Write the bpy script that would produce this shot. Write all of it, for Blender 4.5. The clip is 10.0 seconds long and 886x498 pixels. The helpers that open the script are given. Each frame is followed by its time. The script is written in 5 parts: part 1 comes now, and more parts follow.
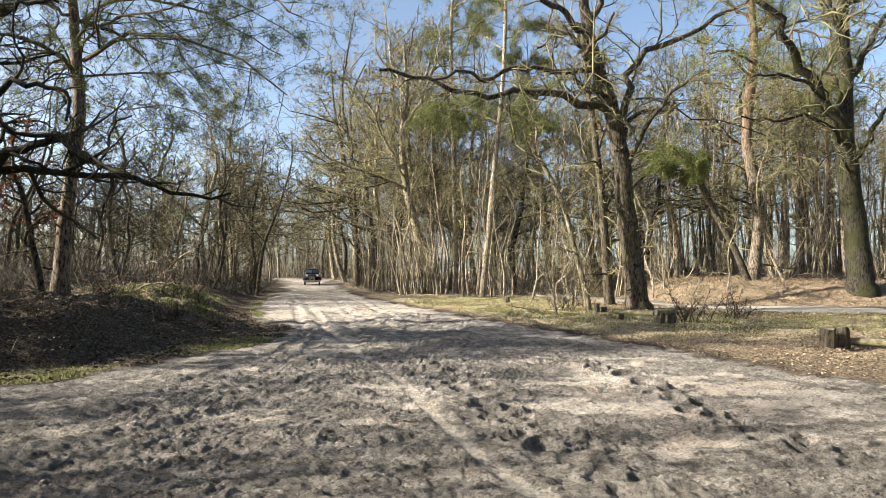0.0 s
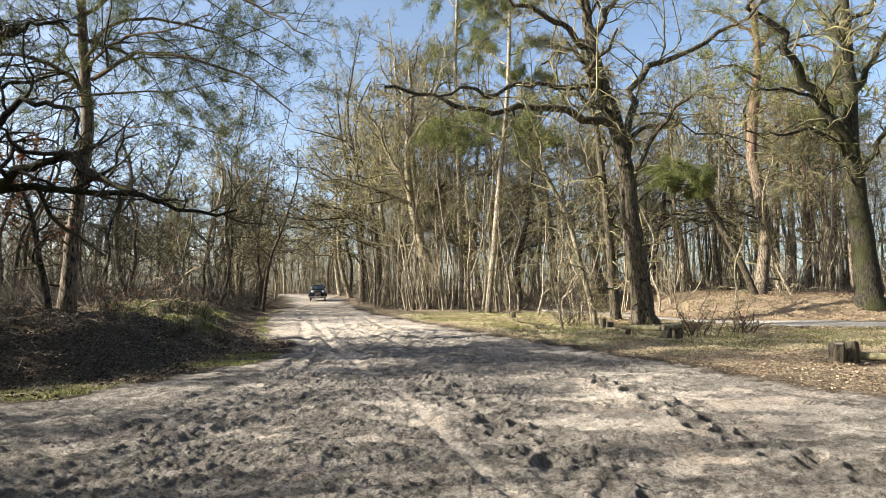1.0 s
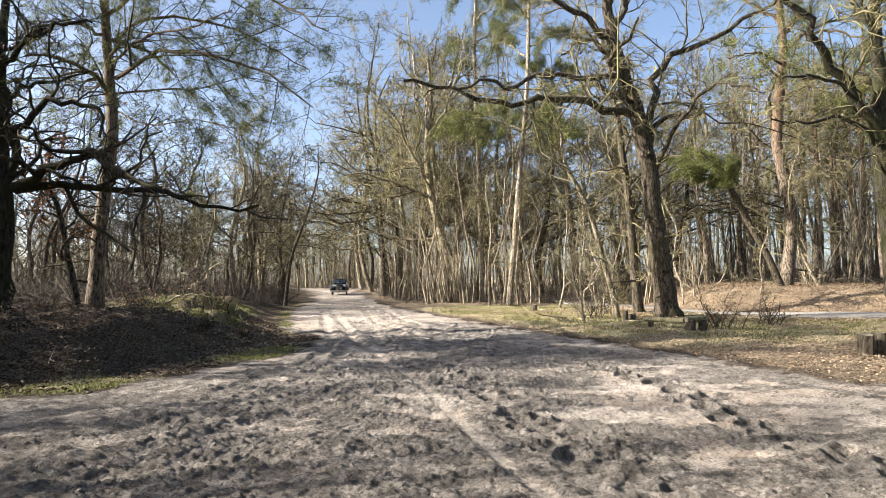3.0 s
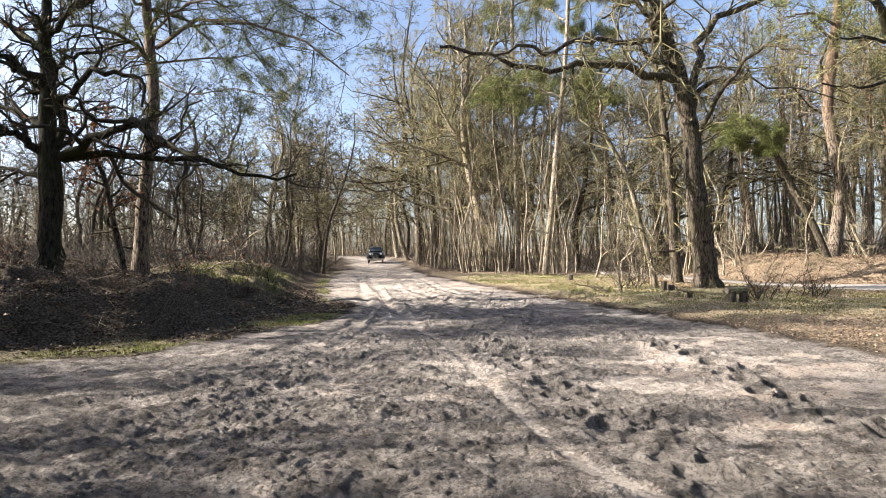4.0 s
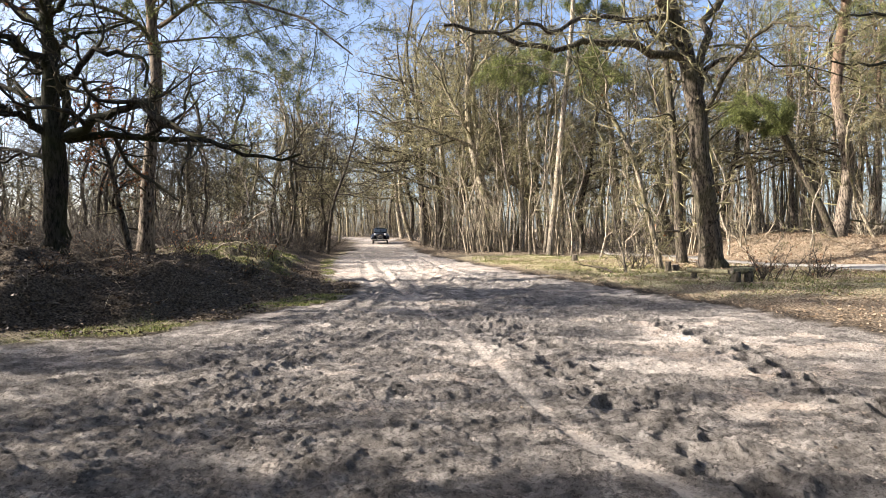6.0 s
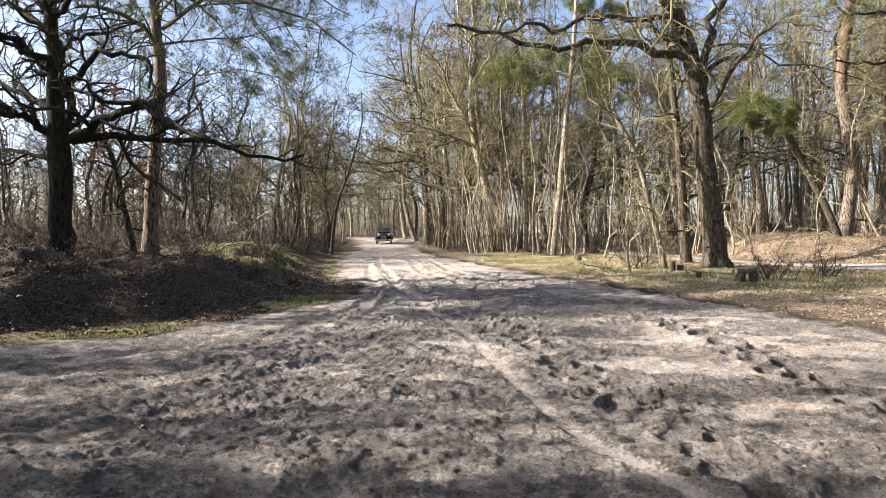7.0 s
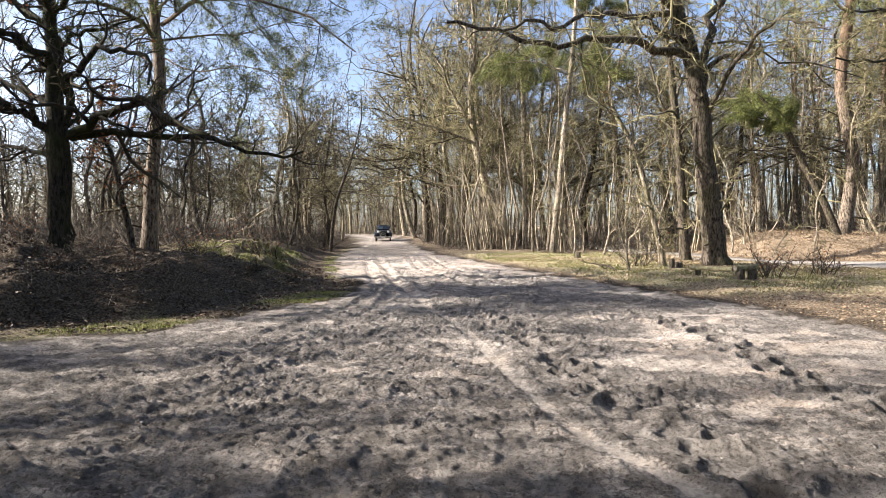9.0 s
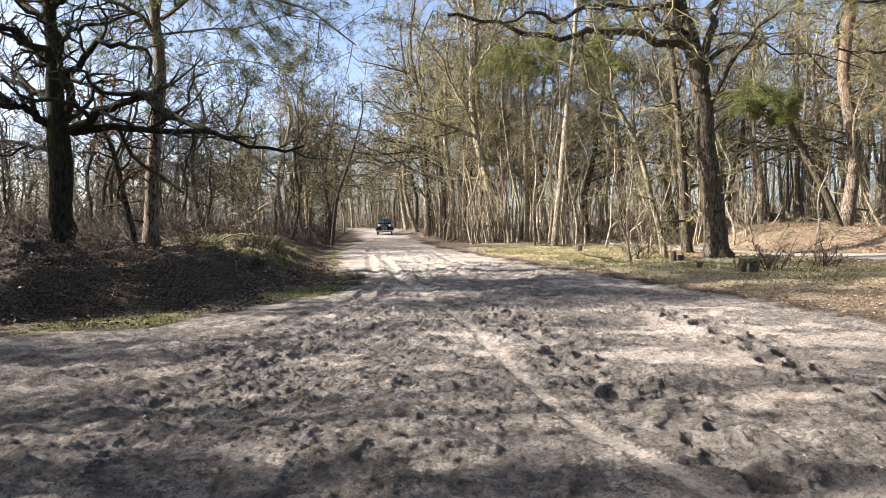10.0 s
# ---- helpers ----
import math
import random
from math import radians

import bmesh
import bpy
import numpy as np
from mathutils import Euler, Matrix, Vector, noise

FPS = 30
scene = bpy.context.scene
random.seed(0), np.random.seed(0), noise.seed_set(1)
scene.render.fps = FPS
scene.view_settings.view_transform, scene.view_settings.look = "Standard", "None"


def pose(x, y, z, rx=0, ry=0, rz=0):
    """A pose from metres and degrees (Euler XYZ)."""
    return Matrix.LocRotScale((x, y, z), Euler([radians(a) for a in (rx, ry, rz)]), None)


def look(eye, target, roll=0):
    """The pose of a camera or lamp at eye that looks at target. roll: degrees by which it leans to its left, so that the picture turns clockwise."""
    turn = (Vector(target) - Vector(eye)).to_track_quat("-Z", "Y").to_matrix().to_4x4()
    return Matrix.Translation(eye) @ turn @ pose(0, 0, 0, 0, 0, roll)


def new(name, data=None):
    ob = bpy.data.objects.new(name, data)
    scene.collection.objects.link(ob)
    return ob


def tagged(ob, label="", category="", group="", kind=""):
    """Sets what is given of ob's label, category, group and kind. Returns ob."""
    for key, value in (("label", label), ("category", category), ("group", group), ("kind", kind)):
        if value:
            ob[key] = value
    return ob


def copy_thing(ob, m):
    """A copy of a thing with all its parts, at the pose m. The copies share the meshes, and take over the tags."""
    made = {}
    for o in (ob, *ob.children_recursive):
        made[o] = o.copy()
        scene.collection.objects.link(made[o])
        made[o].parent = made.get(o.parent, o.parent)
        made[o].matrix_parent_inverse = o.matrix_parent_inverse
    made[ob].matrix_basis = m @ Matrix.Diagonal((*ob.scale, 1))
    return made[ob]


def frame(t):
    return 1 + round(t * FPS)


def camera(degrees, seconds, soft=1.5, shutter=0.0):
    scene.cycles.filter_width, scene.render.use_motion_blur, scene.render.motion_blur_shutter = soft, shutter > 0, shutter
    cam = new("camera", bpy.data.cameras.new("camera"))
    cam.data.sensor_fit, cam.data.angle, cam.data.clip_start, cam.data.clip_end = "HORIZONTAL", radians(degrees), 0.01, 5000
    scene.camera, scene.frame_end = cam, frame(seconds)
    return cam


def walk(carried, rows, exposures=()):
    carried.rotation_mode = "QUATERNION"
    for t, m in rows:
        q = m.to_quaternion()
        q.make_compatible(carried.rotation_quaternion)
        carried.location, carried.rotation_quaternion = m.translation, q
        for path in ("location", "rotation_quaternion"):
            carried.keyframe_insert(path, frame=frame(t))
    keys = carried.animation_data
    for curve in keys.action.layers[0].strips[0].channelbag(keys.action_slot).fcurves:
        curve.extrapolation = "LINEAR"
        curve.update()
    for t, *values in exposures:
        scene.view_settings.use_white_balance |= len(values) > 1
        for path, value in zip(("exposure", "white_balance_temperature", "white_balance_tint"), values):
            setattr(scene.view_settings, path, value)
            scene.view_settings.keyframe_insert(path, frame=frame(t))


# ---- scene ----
# ---------- camera: it stands on one spot and turns ----------
EYE = (0.0, 0.0, 1.6)
cam = camera(69.31, 10.0, soft=0.7)
PATH = [(t, pose(*EYE, rx, ry, rz)) for t, rx, ry, rz in (
    (0.0, 92.070, 0.000, 0.000), (0.5, 92.590, 0.177, 0.257), (1.0, 93.449, 0.234, 0.489), (1.5, 94.159, 0.397, 0.826),
    (2.0, 94.422, 0.243, 1.254), (2.2, 94.431, 0.339, 1.383), (3.3, 91.874, 0.433, 3.127), (3.5, 91.236, 0.232, 3.816),
    (4.0, 90.107, 0.252, 5.529), (4.5, 89.355, 0.075, 6.441), (5.0, 88.749, 0.191, 6.742), (5.5, 88.373, 0.291, 5.806),
    (7.0, 88.382, 0.445, 6.248), (7.5, 88.528, 0.477, 6.206), (8.0, 88.690, 0.493, 6.239), (8.5, 88.521, 0.314, 6.204),
    (9.0, 88.126, 0.331, 6.187), (9.5, 87.712, 0.558, 6.181), (10.0, 87.550, 0.578, 6.313))]
walk(cam, PATH, exposures=[(0.0, 1.70, 7230, 4), (2.2, 1.72, 7160, 6), (4.5, 1.84, 6990, 11), (10.0, 1.83, 6940, 11)])

# ---------- world and sun ----------
SUN_AZ, SUN_EL = -98.0, 29.0
world = bpy.data.worlds.new("world")
scene.world = world
world.use_nodes = True
wn = world.node_tree
sky = wn.nodes.new("ShaderNodeTexSky")
sky.sky_type = "NISHITA"
sky.sun_disc = False
sky.sun_elevation = radians(SUN_EL)
sky.sun_rotation = radians(SUN_AZ)
sky.air_density, sky.dust_density, sky.ozone_density = 0.65, 2.3, 1.6
wn.links.new(sky.outputs[0], wn.nodes["Background"].inputs[0])
wn.nodes["Background"].inputs[1].default_value = 0.106
sun = new("sun", bpy.data.lights.new("sun", "SUN"))
sun.data.energy, sun.data.angle, sun.data.color = 5.0, radians(0.55), (1.0, 0.935, 0.87)
az, el = radians(SUN_AZ), radians(SUN_EL)
SUN_DIR = Vector((math.sin(az) * math.cos(el), math.cos(az) * math.cos(el), math.sin(el)))
sun.matrix_world = look(SUN_DIR * 60, (0, 0, 0))


# ---------- materials ----------
def material(name):
    m = bpy.data.materials.new(name)
    m.use_nodes = True
    return m, m.node_tree.nodes, m.node_tree.links, m.node_tree.nodes["Principled BSDF"]


def noise_node(n, l, scale, detail=6.0, rough=0.6, coord="Object", stretch=None):
    tc = n.new("ShaderNodeTexCoord")
    tx = n.new("ShaderNodeTexNoise")
    tx.inputs["Scale"].default_value, tx.inputs["Detail"].default_value, tx.inputs["Roughness"].default_value = scale, detail, rough
    if stretch:
        mp = n.new("ShaderNodeMapping")
        mp.inputs["Scale"].default_value = stretch
        l.new(tc.outputs[coord], mp.inputs[0])
        l.new(mp.outputs[0], tx.inputs["Vector"])
    else:
        l.new(tc.outputs[coord], tx.inputs["Vector"])
    return tx.outputs[0]


def ramp(n, l, fac, *stops):
    r = n.new("ShaderNodeValToRGB")
    while len(r.color_ramp.elements) < len(stops):
        r.color_ramp.elements.new(0.5)
    for e, (p, c) in zip(r.color_ramp.elements, stops):
        e.position, e.color = p, (*c, 1)
    l.new(fac, r.inputs[0])
    return r.outputs[0]


def mix(n, l, fac, a, b, mode="MIX"):
    m = n.new("ShaderNodeMix")
    m.data_type, m.blend_type = "RGBA", mode
    for s, v in ((m.inputs[0], fac), (m.inputs[6], a), (m.inputs[7], b)):
        if hasattr(v, "is_output"):
            l.new(v, s)
        elif isinstance(v, tuple):
            s.default_value = (*v, 1)
        else:
            s.default_value = v
    return m.outputs[2]


def bump(n, l, b, height, strength, distance):
    bp = n.new("ShaderNodeBump")
    bp.inputs["Strength"].default_value, bp.inputs["Distance"].default_value = strength, distance
    l.new(height, bp.inputs["Height"])
    l.new(bp.outputs[0], b.inputs["Normal"])


def bark(name, dark, light, moss, moss_amount, upper=None, upper_from=4.0):
    m, n, l, b = material(name)
    plates = noise_node(n, l, 15.0, 8, 0.75, "Object", (1, 1, 0.28))
    big = noise_node(n, l, 0.8, 4, 0.6)
    col = ramp(n, l, plates, (0.41, dark), (0.57, light))
    if upper:
        geo = n.new("ShaderNodeTexCoord")
        sep = n.new("ShaderNodeSeparateXYZ")
        l.new(geo.outputs["Object"], sep.inputs[0])
        rng = n.new("ShaderNodeMapRange")
        rng.inputs[1].default_value, rng.inputs[2].default_value = upper_from, upper_from + 3.5
        l.new(sep.outputs[2], rng.inputs[0])
        flakes = ramp(n, l, plates, (0.42, tuple(c * 0.5 for c in upper)), (0.56, upper))
        col = mix(n, l, rng.outputs[0], col, flakes)
    green = ramp(n, l, big, (0.5 - 0.1 * moss_amount, (0, 0, 0)), (0.62, (moss_amount,) * 3))
    col = mix(n, l, green, col, moss)
    l.new(col, b.inputs["Base Color"])
    b.inputs["Roughness"].default_value = 0.92
    b.inputs["Specular IOR Level"].default_value = 0.2
    bump(n, l, b, plates, 0.8, 0.035)
    return m


def twig_material(name, a, c, moss):
    m, n, l, b = material(name)
    geo = n.new("ShaderNodeNewGeometry")
    col = ramp(n, l, geo.outputs["Random Per Island"], (0.0, a), (0.6, c), (1.0, moss))
    var = noise_node(n, l, 1.3, 3)
    col = mix(n, l, 0.5, col, ramp(n, l, var, (0.42, tuple(v * 0.55 for v in c)), (0.58, moss)))
    l.new(col, b.inputs["Base Color"])
    b.inputs["Roughness"].default_value = 0.85
    b.inputs["Specular IOR Level"].default_value = 0.25
    return m


def leaf_material(name, *cols, trans=0.25):
    m, n, l, b = material(name)
    geo = n.new("ShaderNodeNewGeometry")
    k = len(cols)
    col = ramp(n, l, geo.outputs["Random Per Island"], *[(i / (k - 1), c) for i, c in enumerate(cols)])
    l.new(col, b.inputs["Base Color"])
    b.inputs["Roughness"].default_value = 0.6
    b.inputs["Specular IOR Level"].default_value = 0.3
    t = n.new("ShaderNodeBsdfTranslucent")
    l.new(col, t.inputs[0])
    mx = n.new("ShaderNodeMixShader")
    mx.inputs[0].default_value = trans
    l.new(b.outputs[0], mx.inputs[1])
    l.new(t.outputs[0], mx.inputs[2])
    l.new(mx.outputs[0], n["Material Output"].inputs[0])
    return m


def plain(name, col, rough=0.5, metal=0.0, scale=6.0, vary=0.25):
    m, n, l, b = material(name)
    f = noise_node(n, l, scale, 6)
    l.new(ramp(n, l, f, (0.4, tuple(c * (1 - vary) for c in col)), (0.6, tuple(min(1, c * (1 + vary)) for c in col))), b.inputs["Base Color"])
    b.inputs["Roughness"].default_value, b.inputs["Metallic"].default_value = rough, metal
    return m


OAK_BARK = bark("oak_bark", (0.007, 0.006, 0.005), (0.12, 0.10, 0.08), (0.05, 0.05, 0.022), 0.5)
# mossy, and darker than oak_bark: the shade on two oaks is in its colour
SHADED_MOSSY_BARK = bark("shaded_mossy_oak_bark", (0.005, 0.0045, 0.004), (0.05, 0.044, 0.035), (0.03, 0.034, 0.012), 0.8)
WOOD_BARK = bark("woodland_bark", (0.012, 0.0098, 0.008), (0.39, 0.332, 0.255), (0.12, 0.115, 0.047), 0.6)
PINE_BARK = bark("pine_bark", (0.014, 0.0112, 0.0095), (0.215, 0.178, 0.144), (0.11, 0.095, 0.05), 0.2, (0.175, 0.12, 0.087), 5.5)
PALE_BARK = bark("pale_bark", (0.045, 0.037, 0.031), (0.38, 0.33, 0.265), (0.18, 0.165, 0.085), 0.4)
TWIGS = twig_material("twig_bark", (0.012, 0.0108, 0.007), (0.075, 0.068, 0.037), (0.33, 0.302, 0.17))
# twig colour darkened to paint in the backlit look of the left-hand trees
SHADED_TWIGS = twig_material("shaded_twig_bark", (0.013, 0.011, 0.009), (0.034, 0.029, 0.022), (0.10, 0.088, 0.05))
PALE_TWIGS = twig_material("pale_twig_bark", (0.05, 0.041, 0.03), (0.19, 0.16, 0.118), (0.43, 0.378, 0.285))
FAR_TWIGS = twig_material("far_twig_bark", (0.018, 0.0145, 0.011), (0.075, 0.063, 0.044), (0.27, 0.235, 0.155))
SHRUB_TWIGS = twig_material("shrub_twig_bark", (0.02, 0.0165, 0.014), (0.048, 0.040, 0.033), (0.125, 0.108, 0.088))
NEEDLES = leaf_material("pine_needles", (0.022, 0.034, 0.014), (0.085, 0.104, 0.033), (0.26, 0.28, 0.09))
BROWN_LEAVES = leaf_material("withered_leaves", (0.15, 0.0525, 0.0225), (0.225, 0.0975, 0.0375), (0.195, 0.112, 0.06))
LITTER_LEAVES = leaf_material("fallen_leaves", (0.07, 0.044, 0.027), (0.23, 0.165, 0.108), (0.34, 0.27, 0.195), trans=0.1)
# darker copy of the fallen leaves, with the bank's shade in its colour
BANK_LEAVES = leaf_material("bank_shade_leaves", (0.022, 0.0145, 0.01), (0.06, 0.041, 0.027), (0.21, 0.165, 0.118), trans=0.1)
CLOD_SAND = leaf_material("turned_sand", (0.12, 0.109, 0.1), (0.18, 0.165, 0.151), (0.25, 0.23, 0.212), trans=0.0)
GRASS_BLADES = leaf_material("grass_blades", (0.042, 0.068, 0.015), (0.16, 0.18, 0.055), (0.38, 0.355, 0.18), trans=0.3)


def ground_material():
    m, n, l, b = material("sand_and_forest_floor")

    def attr(name):
        a = n.new("ShaderNodeAttribute")
        a.attribute_name = name
        return a.outputs["Fac"]

    fine = noise_node(n, l, 24.0, 6, 0.7)
    speck = noise_node(n, l, 34.0, 7, 0.75)
    mid = noise_node(n, l, 3.4, 8, 0.72)
    big = noise_node(n, l, 0.5, 5, 0.6)
    dry = ramp(n, l, mid, (0.38, (0.40, 0.362, 0.327)), (0.5, (0.52, 0.475, 0.433)), (0.62, (0.62, 0.573, 0.528)))
    damp = ramp(n, l, mid, (0.40, (0.145, 0.134, 0.124)), (0.52, (0.275, 0.255, 0.237)), (0.64, (0.44, 0.41, 0.381)))
    rosy = ramp(n, l, mid, (0.40, (0.43, 0.36, 0.305)), (0.60, (0.60, 0.52, 0.45)))
    sand = mix(n, l, ramp(n, l, big, (0.46, (0, 0, 0)), (0.58, (0.8, 0.8, 0.8))), dry, rosy)
    wet = n.new("ShaderNodeMath")
    wet.operation = "MULTIPLY_ADD"
    l.new(fine, wet.inputs[0])
    wet.inputs[1].default_value = 1.3
    l.new(attr("damp"), wet.inputs[2])
    sand = mix(n, l, ramp(n, l, wet.outputs[0], (0.82, (0, 0, 0)), (1.32, (1, 1, 1))), sand, damp)
    sand = mix(n, l, 0.8, sand, ramp(n, l, speck, (0.40, (0.28, 0.265, 0.252)), (0.48, (0.84, 0.83, 0.82)), (0.55, (1, 1, 1))), "MULTIPLY")
    sand = mix(n, l, attr("track"), sand, ramp(n, l, mid, (0.4, (0.50, 0.455, 0.41)), (0.6, (0.62, 0.575, 0.525))))
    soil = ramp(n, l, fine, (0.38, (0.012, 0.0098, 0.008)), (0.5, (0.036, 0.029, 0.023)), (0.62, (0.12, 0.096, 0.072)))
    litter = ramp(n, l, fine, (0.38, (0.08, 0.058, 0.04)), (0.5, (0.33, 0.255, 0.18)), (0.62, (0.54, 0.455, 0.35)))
    grass = ramp(n, l, fine, (0.38, (0.09, 0.086, 0.04)), (0.5, (0.42, 0.375, 0.225)), (0.62, (0.62, 0.56, 0.40)))
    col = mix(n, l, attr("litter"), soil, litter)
    col = mix(n, l, attr("grass"), col, grass)
    col = mix(n, l, attr("sand"), col, sand)
    l.new(col, b.inputs["Base Color"])
    b.inputs["Roughness"].default_value = 0.95
    b.inputs["Specular IOR Level"].default_value = 0.15
    grit = noise_node(n, l, 16.0, 9, 0.82)
    bump(n, l, b, grit, 1.0, 0.10)
    return m


GROUND = ground_material()
PATH_MAT = plain("gravel_path", (0.33, 0.31, 0.28), 0.9, 0, 9.0, 0.35)
LOG_WOOD = bark("weathered_log", (0.03, 0.026, 0.021), (0.13, 0.112, 0.088), (0.07, 0.075, 0.03), 0.4)
CUT_WOOD = plain("cut_wood", (0.16, 0.14, 0.108), 0.9, 0, 9.0, 0.4)
BEAM_WOOD = plain("mossy_beam", (0.189, 0.175, 0.105), 0.9, 0, 7.0, 0.4)
CAR_PAINT = plain("black_car_paint", (0.012, 0.014, 0.018), 0.18, 0, 3.0, 0.2)
CHROME = plain("chrome", (0.75, 0.75, 0.77), 0.15, 1.0, 5.0, 0.05)
RUBBER = plain("tyre_rubber", (0.02, 0.02, 0.02), 0.85, 0, 9.0, 0.3)
LAMP_GLASS = plain("lamp_glass", (0.75, 0.77, 0.8), 0.08, 0.6, 5.0, 0.05)
GLASS = plain("window_glass", (0.10, 0.13, 0.16), 0.05, 0, 3.0, 0.1)
PLATE_GREY = plain("plate_grey", (0.5, 0.5, 0.48), 0.5, 0, 5.0, 0.1)


# ---------- mesh helpers ----------
def mesh_of(name, chunks, mat, smooth=True):
    """One mesh from chunks of (vertices, faces), the faces being arrays of three or four columns."""
    me = bpy.data.meshes.new(name)
    verts, starts, loops, total, at_loop = [], [], [], 0, 0
    sizes = []
    for v, *faces in chunks:
        for f in faces:
            f = np.asarray(f, dtype=np.int64)
            if not len(f):
                continue
            loops.append((f + total).ravel())
            sizes.append(np.full(len(f), f.shape[1]))
        verts.append(np.asarray(v, dtype=np.float32).reshape(-1, 3))
        total += len(verts[-1])
    verts, loops, sizes = np.concatenate(verts), np.concatenate(loops), np.concatenate(sizes)
    me.vertices.add(len(verts))
    me.vertices.foreach_set("co", verts.ravel())
    me.loops.add(len(loops))
    me.loops.foreach_set("vertex_index", loops.astype(np.int32))
    me.polygons.add(len(sizes))
    me.polygons.foreach_set("loop_start", (np.cumsum(sizes) - sizes).astype(np.int32))
    if smooth:
        me.polygons.foreach_set("use_smooth", np.ones(len(sizes), dtype=bool))
    me.materials.append(mat)
    me.update(calc_edges=True)
    return me


def child(name, me, parent, label=""):
    ob = new(name, me)
    ob.parent = parent
    return tagged(ob, label) if label else ob


def part(name, bm, mat, parent, label=""):
    me = bpy.data.meshes.new(name)
    bm.to_mesh(me)
    bm.free()
    me.materials.append(mat)
    return child(name, me, parent, label)


def unit(v):
    return v / np.maximum(np.linalg.norm(v, axis=-1, keepdims=True), 1e-9)


def tubes(P, R, sides, closed=True, knots=0.0, rng=None):
    """Tapered tubes along the lines P (N, K, 3) with the radii R (N, K)."""
    N, K, _ = P.shape
    T = np.empty_like(P)
    T[:, 1:-1] = P[:, 2:] - P[:, :-2]
    T[:, 0], T[:, -1] = P[:, 1] - P[:, 0], P[:, -1] - P[:, -2]
    T = unit(T)
    whole = np.abs(unit(P[:, -1] - P[:, 0]))
    ref = np.eye(3)[np.argmin(whole, axis=1)][:, None, :]
    U = unit(np.cross(T, ref))
    V = np.cross(T, U)
    a = np.arange(sides) * 2 * np.pi / sides
    rad = R[:, :, None] * np.ones(sides)
    if knots and rng is not None:
        rad = rad * (1 + knots * rng.standard_normal(rad.shape))
    ring = P[:, :, None, :] + rad[..., None] * (np.cos(a)[:, None] * U[:, :, None, :] + np.sin(a)[:, None] * V[:, :, None, :])
    i = (np.arange(N)[:, None, None] * K + np.arange(K - 1)[None, :, None]) * sides
    j, j2 = np.arange(sides), (np.arange(sides) + 1) % sides
    q = np.stack([i + j, i + j2, i + j2 + sides, i + j + sides], axis=-1).reshape(-1, 4)
    return ring.reshape(-1, 3), q


def spikes(P, R):
    """Thin twigs as three-sided spikes from P[:, 0] to P[:, 1]."""
    N = len(P)
    T = unit(P[:, 1] - P[:, 0])
    U = unit(np.cross(T, np.array([0.31, 0.52, 0.79])))
    V = np.cross(T, U)
    a = np.arange(3) * 2 * np.pi / 3
    ring = P[:, 0, None, :] + R[:, None, None] * (np.cos(a)[:, None] * U[:, None] + np.sin(a)[:, None] * V[:, None])
    verts = np.concatenate([ring, P[:, 1, None, :]], axis=1).reshape(-1, 3)
    b = np.arange(N)[:, None] * 4
    tri = np.stack([b + np.array([[0, 1, 2]]), b + np.array([[1, 2, 0]]), np.repeat(b + 3, 3, axis=1)], axis=-1).reshape(-1, 3)
    return verts, tri


def curve(points, radii, K, rng=None, wob=0.0):
    """A smooth line of K points through the given ones, with its radii."""
    p = np.array(points, float)
    r = np.array(radii, float)
    n = len(p)
    pad = np.vstack([2 * p[0] - p[1], p, 2 * p[-1] - p[-2]])
    u = np.linspace(0, n - 1, K)
    i = np.minimum(u.astype(int), n - 2)
    f = (u - i)[:, None]
    a, b, c, d = pad[i], pad[i + 1], pad[i + 2], pad[i + 3]
    out = 0.5 * (2 * b + (c - a) * f + (2 * a - 5 * b + 4 * c - d) * f ** 2 + (3 * b - a - 3 * c + d) * f ** 3)
    if wob and rng is not None:
        out[1:] += rng.standard_normal((K - 1, 3)) * wob
    return out, np.interp(u, np.arange(n), r)


def sprout(P, R, rng, n, t0, t1, angle, length, K, wob, lift, thin=0.62, least=0.006, absolute=False):
    """n shoots on each of the lines P, between the fractions t0 and t1 of it; returns their lines and radii."""
    N, K0, _ = P.shape
    own = np.repeat(np.arange(N), n)
    M = len(own)
    t = t0 + (t1 - t0) * (np.tile(np.arange(n), N) + rng.random(M)) / n
    u = t * (K0 - 1)
    i = np.minimum(u.astype(int), K0 - 2)
    f = (u - i)[:, None]
    base = P[own, i] * (1 - f) + P[own, i + 1] * f
    rad = R[own, i] * (1 - f[:, 0]) + R[own, i + 1] * f[:, 0]
    T = unit(P[own, i + 1] - P[own, i])
    side = unit(np.cross(T, rng.standard_normal((M, 3))))
    ang = np.radians(angle) * rng.uniform(0.6, 1.35, M)[:, None]
    D = unit(np.cos(ang) * T + np.sin(ang) * side)
    seg = np.linalg.norm(np.diff(P, axis=1), axis=2).sum(1)[own]
    L = (length if absolute else length * seg) * (1.15 - 0.7 * t) * rng.uniform(0.55, 1.25, M)
    line = np.empty((M, K, 3))
    line[:, 0] = base
    step = L / (K - 1)
    for k in range(1, K):
        D = unit(D + wob * rng.standard_normal((M, 3)) + np.array([0, 0, lift]))
        line[:, k] = line[:, k - 1] + D * step[:, None]
    r0 = np.maximum(rad * thin * rng.uniform(0.6, 1.1, M), least)
    return line, r0[:, None] * np.linspace(1, 0.35, K)[None, :]


